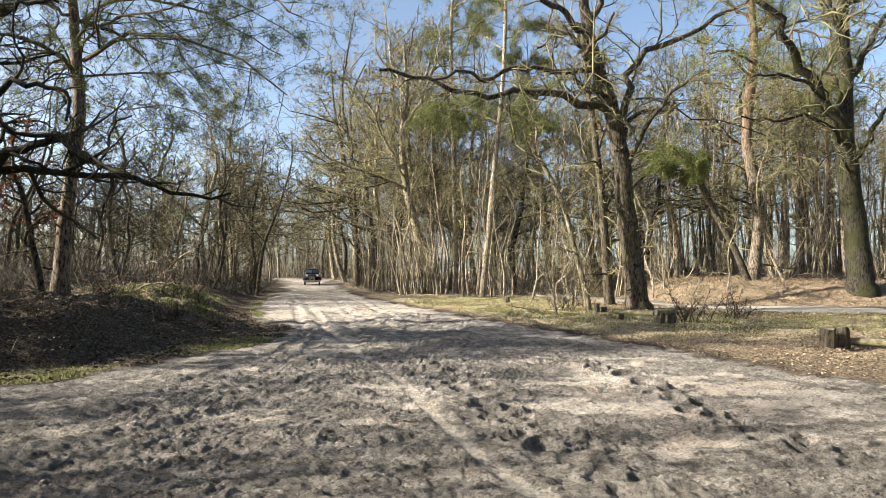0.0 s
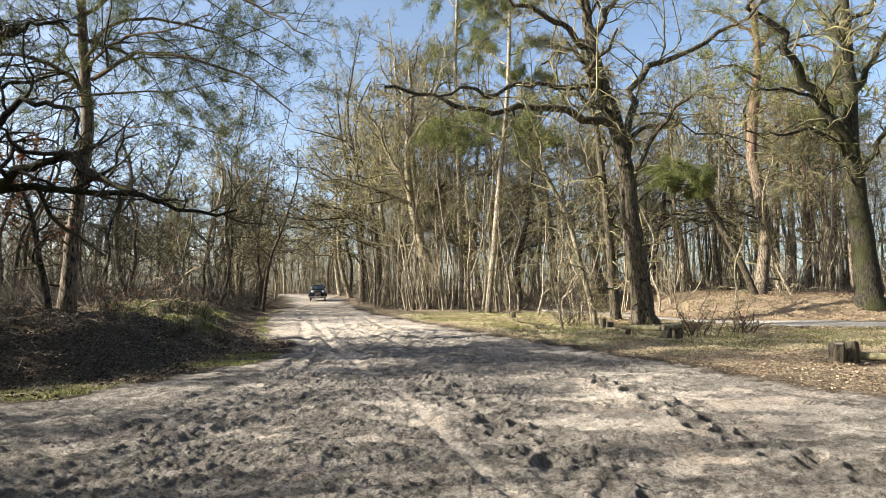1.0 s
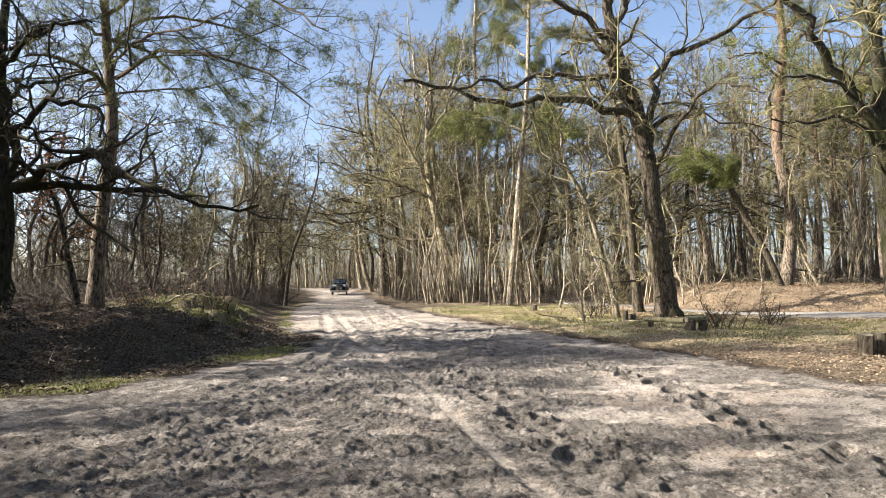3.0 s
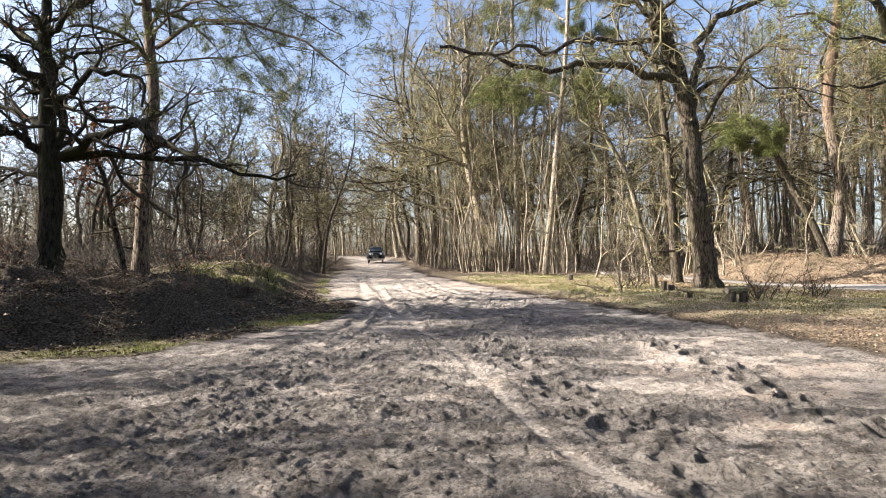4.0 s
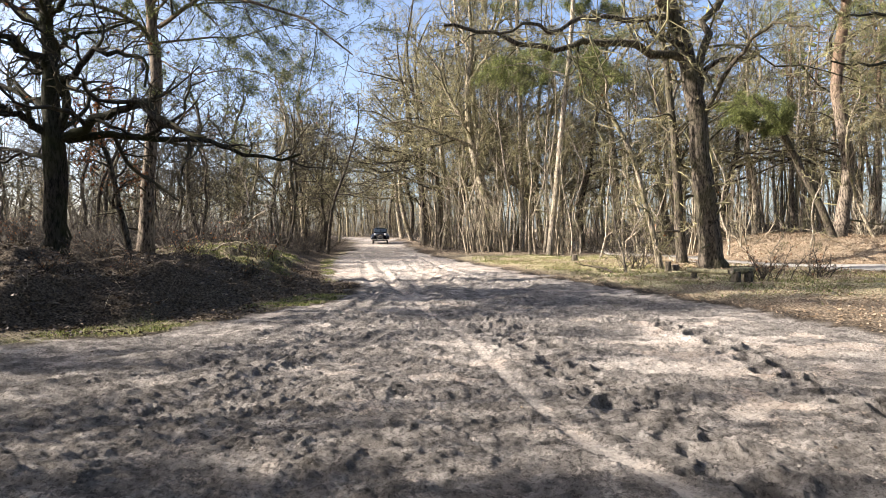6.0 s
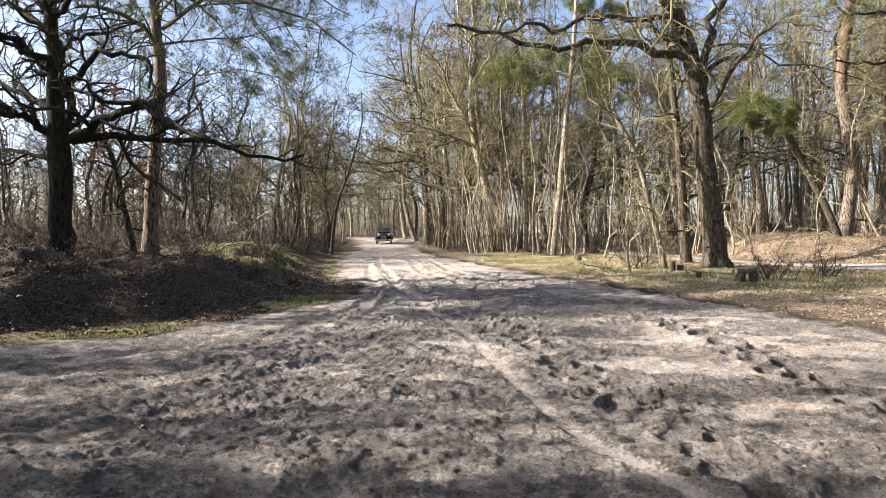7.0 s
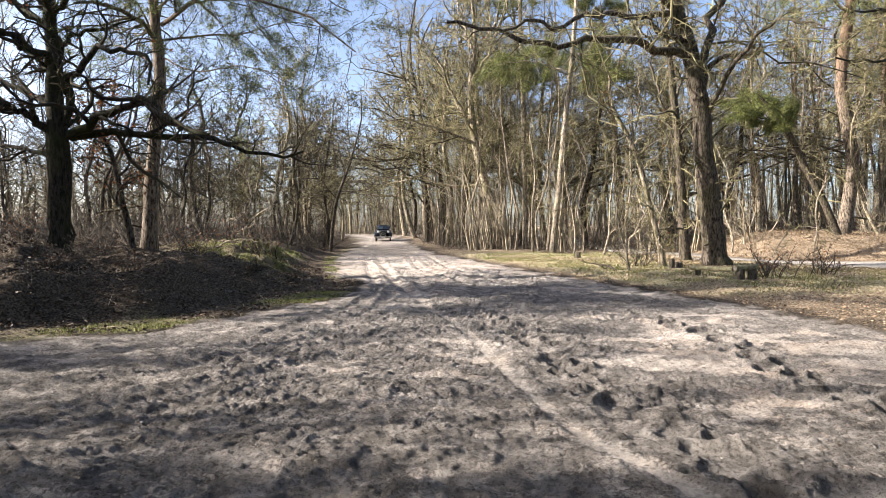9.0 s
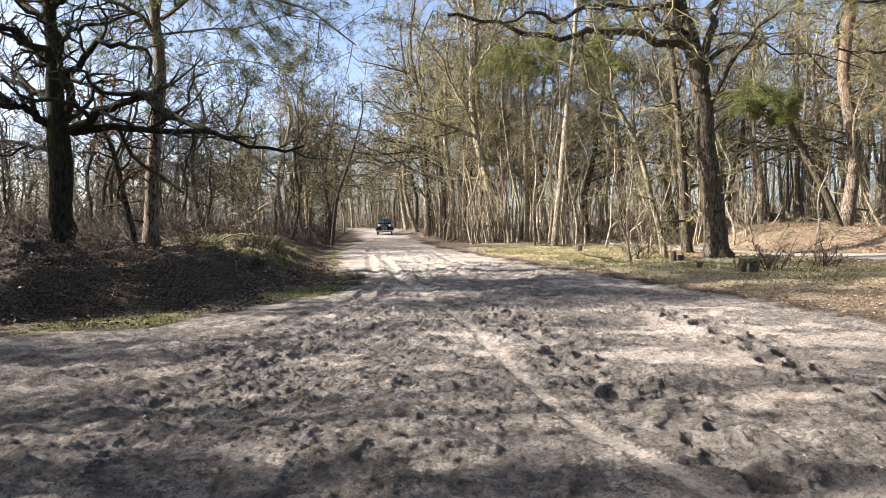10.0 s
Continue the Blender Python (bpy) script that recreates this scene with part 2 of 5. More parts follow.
def needle_tufts(centres, axes, rng, per, size, width):
    """Tufts of narrow blades round the given points, leaning along the axes."""
    N = len(centres)
    d = unit(rng.standard_normal((N, per, 3)) + 0.9 * axes[:, None, :])
    L = size * rng.uniform(0.6, 1.2, (N, per, 1))
    base = centres[:, None, :] + rng.standard_normal((N, per, 3)) * size * 0.35
    s = unit(np.cross(d, rng.standard_normal((N, per, 3)))) * width
    v = np.stack([base - s, base + s, base + d * L], axis=2).reshape(-1, 3)
    return v, np.arange(N * per * 3).reshape(-1, 3)


def small_leaves(centres, rng, size):
    """Curled leaves of two faces each."""
    N = len(centres)
    d = unit(rng.standard_normal((N, 3)))
    s = unit(np.cross(d, rng.standard_normal((N, 3))))
    up = np.cross(d, s)
    L = size * rng.uniform(0.6, 1.3, (N, 1))
    v = np.stack([centres, centres + d * L * 0.5 + s * L * 0.33 + up * L * 0.12, centres + d * L, centres + d * L * 0.5 - s * L * 0.33 + up * L * 0.12], axis=1)
    b = np.arange(N)[:, None] * 4
    return v.reshape(-1, 3), np.concatenate([b + np.array([[0, 1, 2]]), b + np.array([[0, 2, 3]])])


# ---------- the lie of the land ----------
def lattice(ix, iy, seed):
    h = (ix.astype(np.int64) * 374761393 + iy.astype(np.int64) * 668265263 + seed * 974634777) & 0x7FFFFFFF
    h = ((h ^ (h >> 13)) * 1274126177) & 0x7FFFFFFF
    return ((h ^ (h >> 16)) & 0xFFFF) / 65535.0


def vnoise(x, y, seed=0):
    ix, iy = np.floor(x), np.floor(y)
    fx, fy = x - ix, y - iy
    fx, fy = fx * fx * (3 - 2 * fx), fy * fy * (3 - 2 * fy)
    a, b = lattice(ix, iy, seed), lattice(ix + 1, iy, seed)
    c, d = lattice(ix, iy + 1, seed), lattice(ix + 1, iy + 1, seed)
    return (a * (1 - fx) + b * fx) * (1 - fy) + (c * (1 - fx) + d * fx) * fy - 0.5


def smooth(t):
    t = np.clip(t, 0, 1)
    return t * t * (3 - 2 * t)


LEFT_Y = (-200, 0, 4, 8.2, 9.9, 12.1, 13.5, 15.5, 18.5, 25, 31.8, 38.7, 49, 62, 72, 82, 95, 120, 700)
LEFT_X = (-60, -26, -12, -7.1, -5.7, -4.6, -4.2, -3.95, -4.8, -7, -8.9, -10.3, -12.3, -14.9, -17.6, -22, -30, -52, -700)
RIGHT_Y = (-200, 0, 4, 8.7, 10.6, 12.3, 14.8, 16.9, 19.6, 21.2, 26.8, 31.4, 37.9, 55, 62, 72, 82, 95, 120, 700)
RIGHT_X = (60, 14, 8.5, 6.0, 5.25, 5.0, 4.1, 3.2, 2.0, 1.4, -0.6, -2.3, -4.6, -8.9, -10.5, -13.2, -17.2, -24.5, -44, -680)
PATH_X = (2.5, 4.2, 5.3, 6.5, 7.5, 8.7, 10, 11.5, 14, 18, 30, 60, 140)
PATH_Y = (95, 70, 55, 46, 39, 33.0, 29.6, 27.4, 25.9, 24.9, 23.5, 21, 17)


def into_sand(x, y):
    """Metres inside the sandy road, negative outside it."""
    wav = 1.1 * vnoise(x * 0.33, y * 0.33, 4) + 0.9 * vnoise(x * 0.9, y * 0.9, 5) + 0.6 * vnoise(x * 2.7, y * 2.7, 6) + 0.4 * vnoise(x * 8, y * 8, 7)
    return np.minimum(x - np.interp(y, LEFT_Y, LEFT_X), np.interp(y, RIGHT_Y, RIGHT_X) - x) + wav * 0.8


def beyond_path(x, y):
    return y - np.interp(x, PATH_X, PATH_Y)


def land(x, y):
    """The height of the ground without its fine relief."""
    x, y = np.asarray(x, float), np.asarray(y, float)
    h = 0.0025 * np.maximum(0, np.minimum(y, 200) - 12) + 0.45 * smooth((y - 44) / 28)
    d = np.interp(y, LEFT_Y, LEFT_X) - x
    strip = 1.45 - 0.95 * smooth((y - 13.5) / 5)
    tall = 0.84 + 0.14 * smooth((y - 16.5) / 4) - 0.35 * smooth((y - 26) / 10)
    end = smooth((y - 4.5) / 4.0)
    h = h + end * smooth((d - strip + 0.9 * vnoise(x * 0.9, y * 0.9, 15)) / (1.75 + 1.7 * smooth((y - 12.5) / 3.5))) * tall * (1 + 0.3 * vnoise(x * 0.55, y * 0.55, 11) + 0.35 * vnoise(x * 1.3, y * 1.3, 13) + 0.3 * vnoise(x * 2.9, y * 2.9, 14)) + end * 0.15 * smooth((d - 6) / 8)
    h = h + 0.45 * np.exp(-((x + 10.4) ** 2 + (y - 12.5) ** 2) / 0.8)
    s = beyond_path(x, y)
    h = h + 1.15 * smooth((s - 2.7) / 5.0) * smooth((x - 8.5) / 6) * (1 + 0.25 * vnoise(x * 0.3, y * 0.3, 12))
    r = x - np.interp(y, RIGHT_Y, RIGHT_X)
    h = h + 0.10 * smooth(r / 2.0) * smooth((-s) / 3) + 0.10 * vnoise(x * 0.25, y * 0.25, 3) * smooth(-into_sand(x, y))
    return h


def ground_z(x, y):
    return float(land(np.array([x]), np.array([y]))[0])


def near_line(x, y, pts):
    """Distance to a line of points and how far along it the nearest spot lies."""
    best = np.full(x.shape, 1e9)
    along = np.zeros(x.shape)
    run = 0.0
    for (ax, ay), (bx, by) in zip(pts, pts[1:]):
        L = math.hypot(bx - ax, by - ay)
        t = np.clip(((x - ax) * (bx - ax) + (y - ay) * (by - ay)) / L ** 2, 0, 1)
        d = np.hypot(x - ax - t * (bx - ax), y - ay - t * (by - ay))
        along = np.where(d < best, run + t * L, along)
        best = np.minimum(best, d)
        run += L
    return best, along


TYRE = [(-9.5, 38), (-6.6, 29), (-4.05, 20.6), (-3.0, 17.2), (-1.74, 13.06), (-1.08, 11.05), (-0.38, 8.46), (0.05, 6.74), (0.36, 5.52), (0.61, 4.75), (1.08, 3.85), (1.6, 2.6)]
TYRE_TWO = [(-8.3, 38), (-5.2, 28), (-2.6, 20.6), (-1.2, 16), (0.4, 12.0), (2.4, 9.2), (5.5, 6.8), (9, 5)]
TYRE_THREE = [(-10, 38), (-7.1, 29), (-4.6, 20.3), (-4.2, 16.5), (-4.9, 12.4), (-7.2, 8), (-11, 4)]
TREADS = (
    [(-11, 5.0), (-6.05, 6.89), (-4.63, 7.47), (-3.72, 9.43), (-3.16, 13.0), (-3.63, 18.5), (-5.6, 26)],
    [(-9, 3.5), (-4.84, 5.5), (-3.85, 6.74), (-2.86, 8.98), (-2.69, 13.0), (-3.38, 18.5), (-5.2, 26)],
    [(-6.5, 2.8), (-4.03, 4.57), (-3.16, 5.82), (-2.19, 7.79), (-1.73, 11.4), (-1.96, 14.7), (-3.4, 22)],
    [(7, 5.0), (4.09, 7.55), (2.91, 8.85), (1.3, 10.8), (-0.13, 14.1), (-1.47, 18.5), (-3.6, 26)])
HOOFS = [(-0.81, 12.77), (0.0, 9.8), (0.5, 8.3), (0.82, 7.0), (1.08, 6.1), (1.25, 5.4), (1.42, 4.5), (1.7, 3.6)]
HOOFS_TWO = [(2.3, 12.0), (2.76, 9.8), (3.05, 8.6), (3.02, 7.4), (3.12, 6.8), (3.28, 6.1), (3.6, 5.3)]
RUTS = ([(-10.2, 43), (-8.14, 34.5), (-6.33, 27.5), (-3.98, 18.4), (-3.3, 15.5)], [(-9.3, 43), (-7.39, 34.5), (-5.71, 27.6), (-3.27, 18.1), (-2.4, 15.0)], [(-7.2, 43), (-4.67, 34.8), (-2.48, 25.1), (-0.95, 20.9), (0.9, 17.2)], [(-8.2, 43), (-5.7, 34.8), (-3.7, 25.1), (-2.1, 20.6), (-0.6, 16.8)])


def churned(x, y):
    """0 to 1: how far hoofs and tyres have broken up the sand."""
    m = 0.62 + 0.8 * vnoise(x * 0.35 + 7, y * 0.6, 30) + 0.8 * vnoise(x * 0.9, y * 1.6, 31) + 0.8 * vnoise(x * 2.2, y * 3.4, 32)
    m = m + 0.35 * np.exp(-(((x + 0.6) / 2.6) ** 2 + ((y - 11.2) / 3.2) ** 2)) + 0.3 * smooth((-2.2 - x) / 2) * smooth((12 - y) / 4)
    m = m - 0.40 * np.exp(-(((x - 3.3) / 2.2) ** 2 + ((y - 8.0) / 1.9) ** 2)) - 0.35 * np.exp(-(((x + 0.9) / 1.0) ** 2 + ((y - 7.3) / 1.6) ** 2))
    return np.clip(m, 0.25 + 0.3 * smooth((6.5 - y) / 1.5), 1)


def clods(x, y):
    """Broken, lumpy sand: rounded lumps with sharp cracks between them, in three sizes."""
    wx, wy = x + 0.13 * vnoise(x * 3.1, y * 3.1, 33), y + 0.13 * vnoise(x * 3.1, y * 3.1, 34)
    h = 0
    for scale, amount, seed in ((3.2, 0.009, 25), (6.7, 0.013, 26), (12.0, 0.021, 27), (23.0, 0.032, 28)):
        h = h + amount * (np.sqrt(np.abs(vnoise(wx * scale * 0.56, wy * scale * 1.4, seed)) * 2) - 0.55)
    return h + 0.014 * smooth((vnoise(wx * 5.2, wy * 6.5, 35) - 0.10) / 0.06) + 0.018 * smooth((vnoise(wx * 11, wy * 13, 36) - 0.08) / 0.08)


def relief(x, y):
    """Relief of the trodden and driven sand."""
    inside = smooth(into_sand(x, y) / 0.8 + 0.4)
    far = 1 / (1 + np.maximum(0, np.hypot(x, y) - 24) / 20)
    h = 0.09 * vnoise(x * 0.55, y * 0.55, 21) + 0.06 * vnoise(x * 1.3, y * 1.3, 22) + 0.03 * vnoise(x * 2.9, y * 2.9, 23)
    d1, a1 = near_line(x, y, TYRE)
    d2, _ = near_line(x, y, TYRE_TWO)
    d3, _ = near_line(x, y, TYRE_THREE)
    press = np.maximum(np.exp(-(d1 / 0.095) ** 4), 0.6 * np.maximum(np.exp(-(d2 / 0.16) ** 4), np.exp(-(d3 / 0.16) ** 4)))
    h = h + (0.42 + 0.8 * churned(x, y)) * clods(x, y) * (1 - 0.85 * press) * smooth((y - 2.6) / 0.7) * smooth((12 - np.abs(x)) / 3)
    for line in TREADS:
        d, a = near_line(x, y, line)
        band = np.exp(-(d / 0.13) ** 4)
        h = h * (1 - 0.4 * band) - 0.014 * band + 0.010 * np.exp(-((d - 0.22) / 0.07) ** 2) + 0.007 * band * np.sin(a * 2 * np.pi / 0.11)
    h = h - 0.008 * press + 0.006 * np.exp(-((d1 - 0.17) / 0.05) ** 2) + 0.004 * press * np.sin(a1 * 2 * np.pi / 0.09)
    for line in RUTS:
        d, _ = near_line(x, y, line)
        h = h - 0.045 * np.exp(-(d / 0.13) ** 2) + 0.022 * np.exp(-((d - 0.28) / 0.10) ** 2)
    rng = np.random.default_rng(41)
    prints = []
    for trail, size, deep, wide, stride in ((HOOFS, 0.12, 0.078, 0.15, 0.23), (HOOFS, 0.10, 0.05, 0.32, 0.36), (HOOFS_TWO, 0.12, 0.082, 0.11, 0.22), (HOOFS_TWO, 0.09, 0.04, 0.34, 0.6)):
        legs = [math.hypot(bx - ax, by - ay) for (ax, ay), (bx, by) in zip(trail, trail[1:])]
        run = np.cumsum([0] + legs)
        for k in range(int(run[-1] / stride)):
            at = (k + rng.uniform(0.1, 0.7)) * stride
            i = min(int(np.searchsorted(run, at)) - 1, len(legs) - 1)
            (ax, ay), (bx, by) = trail[i], trail[i + 1]
            f, L = (at - run[i]) / legs[i], legs[i]
            side = wide * (-1) ** k + rng.normal() * 0.05
            near = 1 + 0.25 * float(smooth((6.4 - ay) / 1.4))
            prints.append((ax + (bx - ax) * f + side * (by - ay) / L, ay + (by - ay) * f - side * (bx - ax) / L, near * size * rng.uniform(0.75, 1.2), deep * rng.uniform(0.7, 1.05), rng.uniform(0, 3.1)))
    for k in range(110):
        py = 3.2 + 20 * rng.random() ** 1.4
        px = rng.uniform(np.interp(py, LEFT_Y, LEFT_X) + 0.5, np.interp(py, RIGHT_Y, RIGHT_X) - 0.3)
        prints.append((px, py, rng.uniform(0.05, 0.10), rng.uniform(0.010, 0.028), rng.uniform(0, 3.1)))
    return h * inside * far, inside, prints


def stamp(H, xs, ys, prints):
    """Press the prints, each longer than wide and with a broken raised rim, into the height grid."""
    before = H.copy()
    for px, py, r, deep, turn in prints:
        i0, i1 = np.searchsorted(xs, (px - 3 * r, px + 3 * r))
        j0, j1 = np.searchsorted(ys, (py - 3 * r, py + 3 * r))
        if i1 - i0 < 2 or j1 - j0 < 2:
            continue
        dx, dy = xs[None, i0:i1] - px, ys[j0:j1, None] - py
        u, w = dx * math.cos(turn) + dy * math.sin(turn), dy * math.cos(turn) - dx * math.sin(turn)
        d = np.hypot(u / 1.15, w) / r * (1 + 0.3 * vnoise(dx * 9 + px * 7, dy * 9 + py * 7, 45))
        lip = 0.55 + 0.9 * vnoise(dx * 6 + px * 3, dy * 6 + py * 3, 46)
        bowl = np.exp(-d ** 4)
        here = H[j0:j1, i0:i1]
        bottom = before[j0:j1, i0:i1].mean() - deep * (1 + 0.3 * vnoise(dx * 14 + px, dy * 14 + py, 47))
        H[j0:j1, i0:i1] = here * (1 - bowl) + np.minimum(here, bottom) * bowl + 0.6 * deep * lip * np.exp(-((d - 1.32) / 0.3) ** 2)


def graded(start, stop, first, growth, largest):
    out, step = [start], first
    while out[-1] < stop:
        out.append(out[-1] + step)
        step = min(step * growth, largest)
    return out


GRID = []


def surface(x, y):
    """The height of the finished ground, with tracks and prints."""
    xs, ys, H = GRID
    i, j = np.clip(np.searchsorted(xs, x) - 1, 0, len(xs) - 2), np.clip(np.searchsorted(ys, y) - 1, 0, len(ys) - 2)
    u, w = (x - xs[i]) / (xs[i + 1] - xs[i]), (y - ys[j]) / (ys[j + 1] - ys[j])
    return (H[j, i] * (1 - u) + H[j, i + 1] * u) * (1 - w) + (H[j + 1, i] * (1 - u) + H[j + 1, i + 1] * u) * w


def build_ground():
    right = graded(3.0, 10, 0.019, 1.014, 60)
    right += graded(right[-1] + 0.13, 17, 0.14, 1.06, 60)
    right += graded(right[-1] + 0.6, 700, 0.7, 1.25, 60)
    xs = np.array([-v for v in reversed(right)] + list(np.arange(-2.985, 2.99, 0.018)) + right)
    ahead = graded(6.5, 45, 0.021, 1.0075, 60)
    ahead += graded(ahead[-1] + 0.7, 900, 0.8, 1.2, 60)
    behind = graded(0, 500, 0.4, 1.3, 60)
    ys = np.array([-v for v in reversed(behind)] + list(np.arange(0.3, 3.2, 0.15)) + list(np.arange(3.3, 6.49, 0.0175)) + ahead)
    X, Y = np.meshgrid(xs, ys)
    H, inside, prints = relief(X, Y)
    stamp(H, xs, ys, prints)
    near = (np.abs(X) < 9) & (Y > 3) & (Y < 15)
    crumbs = np.random.default_rng(43).standard_normal(X.shape)
    H += inside * near * (0.002 + 0.0026 * churned(X, Y)) * crumbs
    H += land(X, Y)
    rough = 1 - inside
    H += rough * (0.09 * vnoise(X * 1.7, Y * 1.7, 51) + 0.06 * vnoise(X * 5, Y * 5, 52) + 0.03 * vnoise(X * 13, Y * 13, 53))
    GRID[:] = [xs, ys, H]
    ny, nx = X.shape
    k = (np.arange(ny - 1)[:, None] * nx + np.arange(nx - 1)[None, :]).ravel()
    quads = np.stack([k, k + 1, k + nx + 1, k + nx], axis=1)
    me = mesh_of("ground", [(np.stack([X, Y, H], axis=-1).reshape(-1, 3), quads)], GROUND)
    s = into_sand(X, Y)
    grass = grass_cover(X, Y) * np.where(X < np.interp(Y, LEFT_Y, LEFT_X) + 1, 0.4, 1)
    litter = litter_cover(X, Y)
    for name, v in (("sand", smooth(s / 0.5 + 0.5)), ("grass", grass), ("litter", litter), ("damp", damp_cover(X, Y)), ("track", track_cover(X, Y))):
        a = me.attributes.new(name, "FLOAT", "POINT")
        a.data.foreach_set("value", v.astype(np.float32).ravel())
    ob = new("ground", me)
    return tagged(ob, "churned pale sandy track between leaf-strewn forest floor and grass", "ground", kind="structure")


def damp_cover(x, y):
    """0 to 1: where freshly turned, darker sand lies open; a pressed track stays pale."""
    d, _ = near_line(x, y, TYRE)
    trail = np.maximum(np.exp(-(near_line(x, y, HOOFS)[0] / 0.42) ** 4), np.exp(-(near_line(x, y, HOOFS_TWO)[0] / 0.25) ** 4))
    return np.clip(1.15 * churned(x, y) - 0.2 + 0.4 * trail + 0.5 * vnoise(x * 5, y * 6, 93), 0, 1) * (1 - 0.65 * np.exp(-(d / 0.11) ** 4)) * (0.35 + 0.65 * smooth((24 - y) / 8))


def track_cover(x, y):
    """0 to 1: the smooth pale strip that one wheel has pressed, broken in places."""
    d, _ = near_line(x, y, TYRE)
    return 0.42 * np.exp(-(d / 0.07) ** 4) * smooth((12.5 - y) / 3) * smooth(0.75 + 1.2 * vnoise(x * 2.2, y * 2.2, 94))


def grass_cover(x, y):
    """0 to 1: where grass grows."""
    d = np.interp(y, LEFT_Y, LEFT_X) - x
    r = x - np.interp(y, RIGHT_Y, RIGHT_X)
    foot = smooth((d + 0.1) / 0.3) * smooth((1.75 - 0.95 * smooth((y - 13.5) / 5) - d) / 0.5)
    top = smooth((d - 1.2) / 1.5) * smooth((y - 16) / 3) * smooth((34 - y) / 6) * smooth((7 - d) / 3)
    verge = smooth((r - 0.2) / 1.2) * smooth((y - 13) / 5) * smooth(-beyond_path(x, y) / 1.5) * smooth((40 - y) / 6)
    foot = foot * smooth(0.7 + 1.3 * vnoise(x * 1.1, y * 1.1, 63))
    patch = smooth(vnoise(x * 0.6, y * 0.6, 61) * 2.2 + vnoise(x * 2.2, y * 2.2, 62) + 0.55)
    return np.clip(np.maximum(np.maximum(foot * (0.1 + 0.9 * patch ** 2), top), verge) * (0.35 + 0.65 * patch), 0, 1) * (into_sand(x, y) < 0.2)


def litter_cover(x, y):
    """0 to 1: how thick the fallen leaves lie."""
    s = beyond_path(x, y)
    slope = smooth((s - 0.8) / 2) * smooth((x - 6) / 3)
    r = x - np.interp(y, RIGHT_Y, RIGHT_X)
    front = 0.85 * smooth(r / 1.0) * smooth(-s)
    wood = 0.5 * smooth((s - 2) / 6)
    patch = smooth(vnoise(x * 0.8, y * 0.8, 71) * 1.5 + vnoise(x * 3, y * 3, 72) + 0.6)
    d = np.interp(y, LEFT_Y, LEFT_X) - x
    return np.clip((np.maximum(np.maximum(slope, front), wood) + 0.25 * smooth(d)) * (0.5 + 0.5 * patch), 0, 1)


ground = build_ground()


def build_path():
    pts = np.array([(x, y) for x, y in zip(PATH_X, PATH_Y)][::-1], float)
    c, _ = curve(np.c_[pts, np.zeros(len(pts))], np.ones(len(pts)), 160)
    t = unit(np.gradient(c, axis=0))
    nrm = np.stack([-t[:, 1], t[:, 0], np.zeros(len(t))], axis=1)
    rows = []
    for off, dz in ((-2.65, -0.08), (-2.55, 0.035), (-0.8, 0.05), (0.8, 0.05), (2.55, 0.035), (2.65, -0.08)):
        wide = (0.62 + 0.38 * smooth((c[:, 0] - 8.5) / 5))[:, None]
        q = c + nrm * (off * wide + (0.12 * vnoise(c[:, 0] * 1.1, c[:, 1] * 1.1, 81)[:, None] if abs(off) > 1 else 0))
        z = land(q[:, 0], q[:, 1])
        rows.append(np.c_[q[:, :2], z + dz])
    V = np.stack(rows, axis=1)
    k = (np.arange(159)[:, None] * 6 + np.arange(5)[None, :]).ravel()
    me = mesh_of("path", [(V.reshape(-1, 3), np.stack([k, k + 1, k + 7, k + 6], axis=1))], PATH_MAT)
    tagged(new("path", me), "pale grey gravel footpath curving through the wood", "path", kind="structure")


build_path()

# ---------- trees ----------
OAK_CROSSING = dict(
    trunk=[(7.85, 25.65, -0.07), (7.74, 25.65, 0.74), (7.56, 25.65, 2.55), (7.29, 25.65, 4.82), (7.01, 25.65, 6.88), (6.71, 25.65, 8.49), (6.2, 25.65, 9.99), (5.87, 25.65, 11.49), (5.72, 25.65, 12.66), (5.48, 25.65, 14.76), (5.68, 25.65, 17.11)],
    radii=[0.656, 0.498, 0.452, 0.407, 0.385, 0.339, 0.305, 0.271, 0.226, 0.158, 0.09],
    limbs=[
        ([(7.12, 25.65, 6.65), (7.4, 25.98, 8.34), (7.69, 26.32, 9.85), (8.94, 26.65, 10.92), (11.23, 26.98, 12.01), (12.85, 27.32, 13.0), (14.27, 27.65, 14.52)], 0.192),
        ([(6.86, 25.65, 8.03), (5.27, 25.08, 8.33), (3.84, 24.51, 8.51), (2.47, 23.94, 8.33), (1.37, 23.36, 8.08), (0.32, 22.79, 8.23), (-1.07, 22.22, 8.57), (-2.2, 21.65, 8.54)], 0.17),
        ([(6.31, 25.65, 9.76), (4.27, 24.45, 9.53), (3.03, 23.25, 9.1), (1.69, 22.05, 8.39), (0.67, 20.85, 8.14), (-0.25, 19.65, 7.58)], 0.124),
        ([(5.98, 25.65, 11.15), (4.54, 24.65, 11.89), (2.88, 23.65, 12.33), (1.34, 22.65, 12.19)], 0.147),
        ([(7.37, 25.65, 5.73), (8.02, 24.65, 7.45), (8.65, 23.65, 8.38), (9.0, 22.65, 8.5), (9.76, 21.65, 8.0)], 0.102),
        ([(5.87, 25.65, 11.61), (6.94, 26.65, 13.57), (8.59, 27.65, 15.79), (9.95, 28.65, 18.13)], 0.147),
        ([(5.65, 25.65, 13.12), (4.61, 27.65, 15.53), (3.89, 29.65, 18.44)], 0.136),
    ])
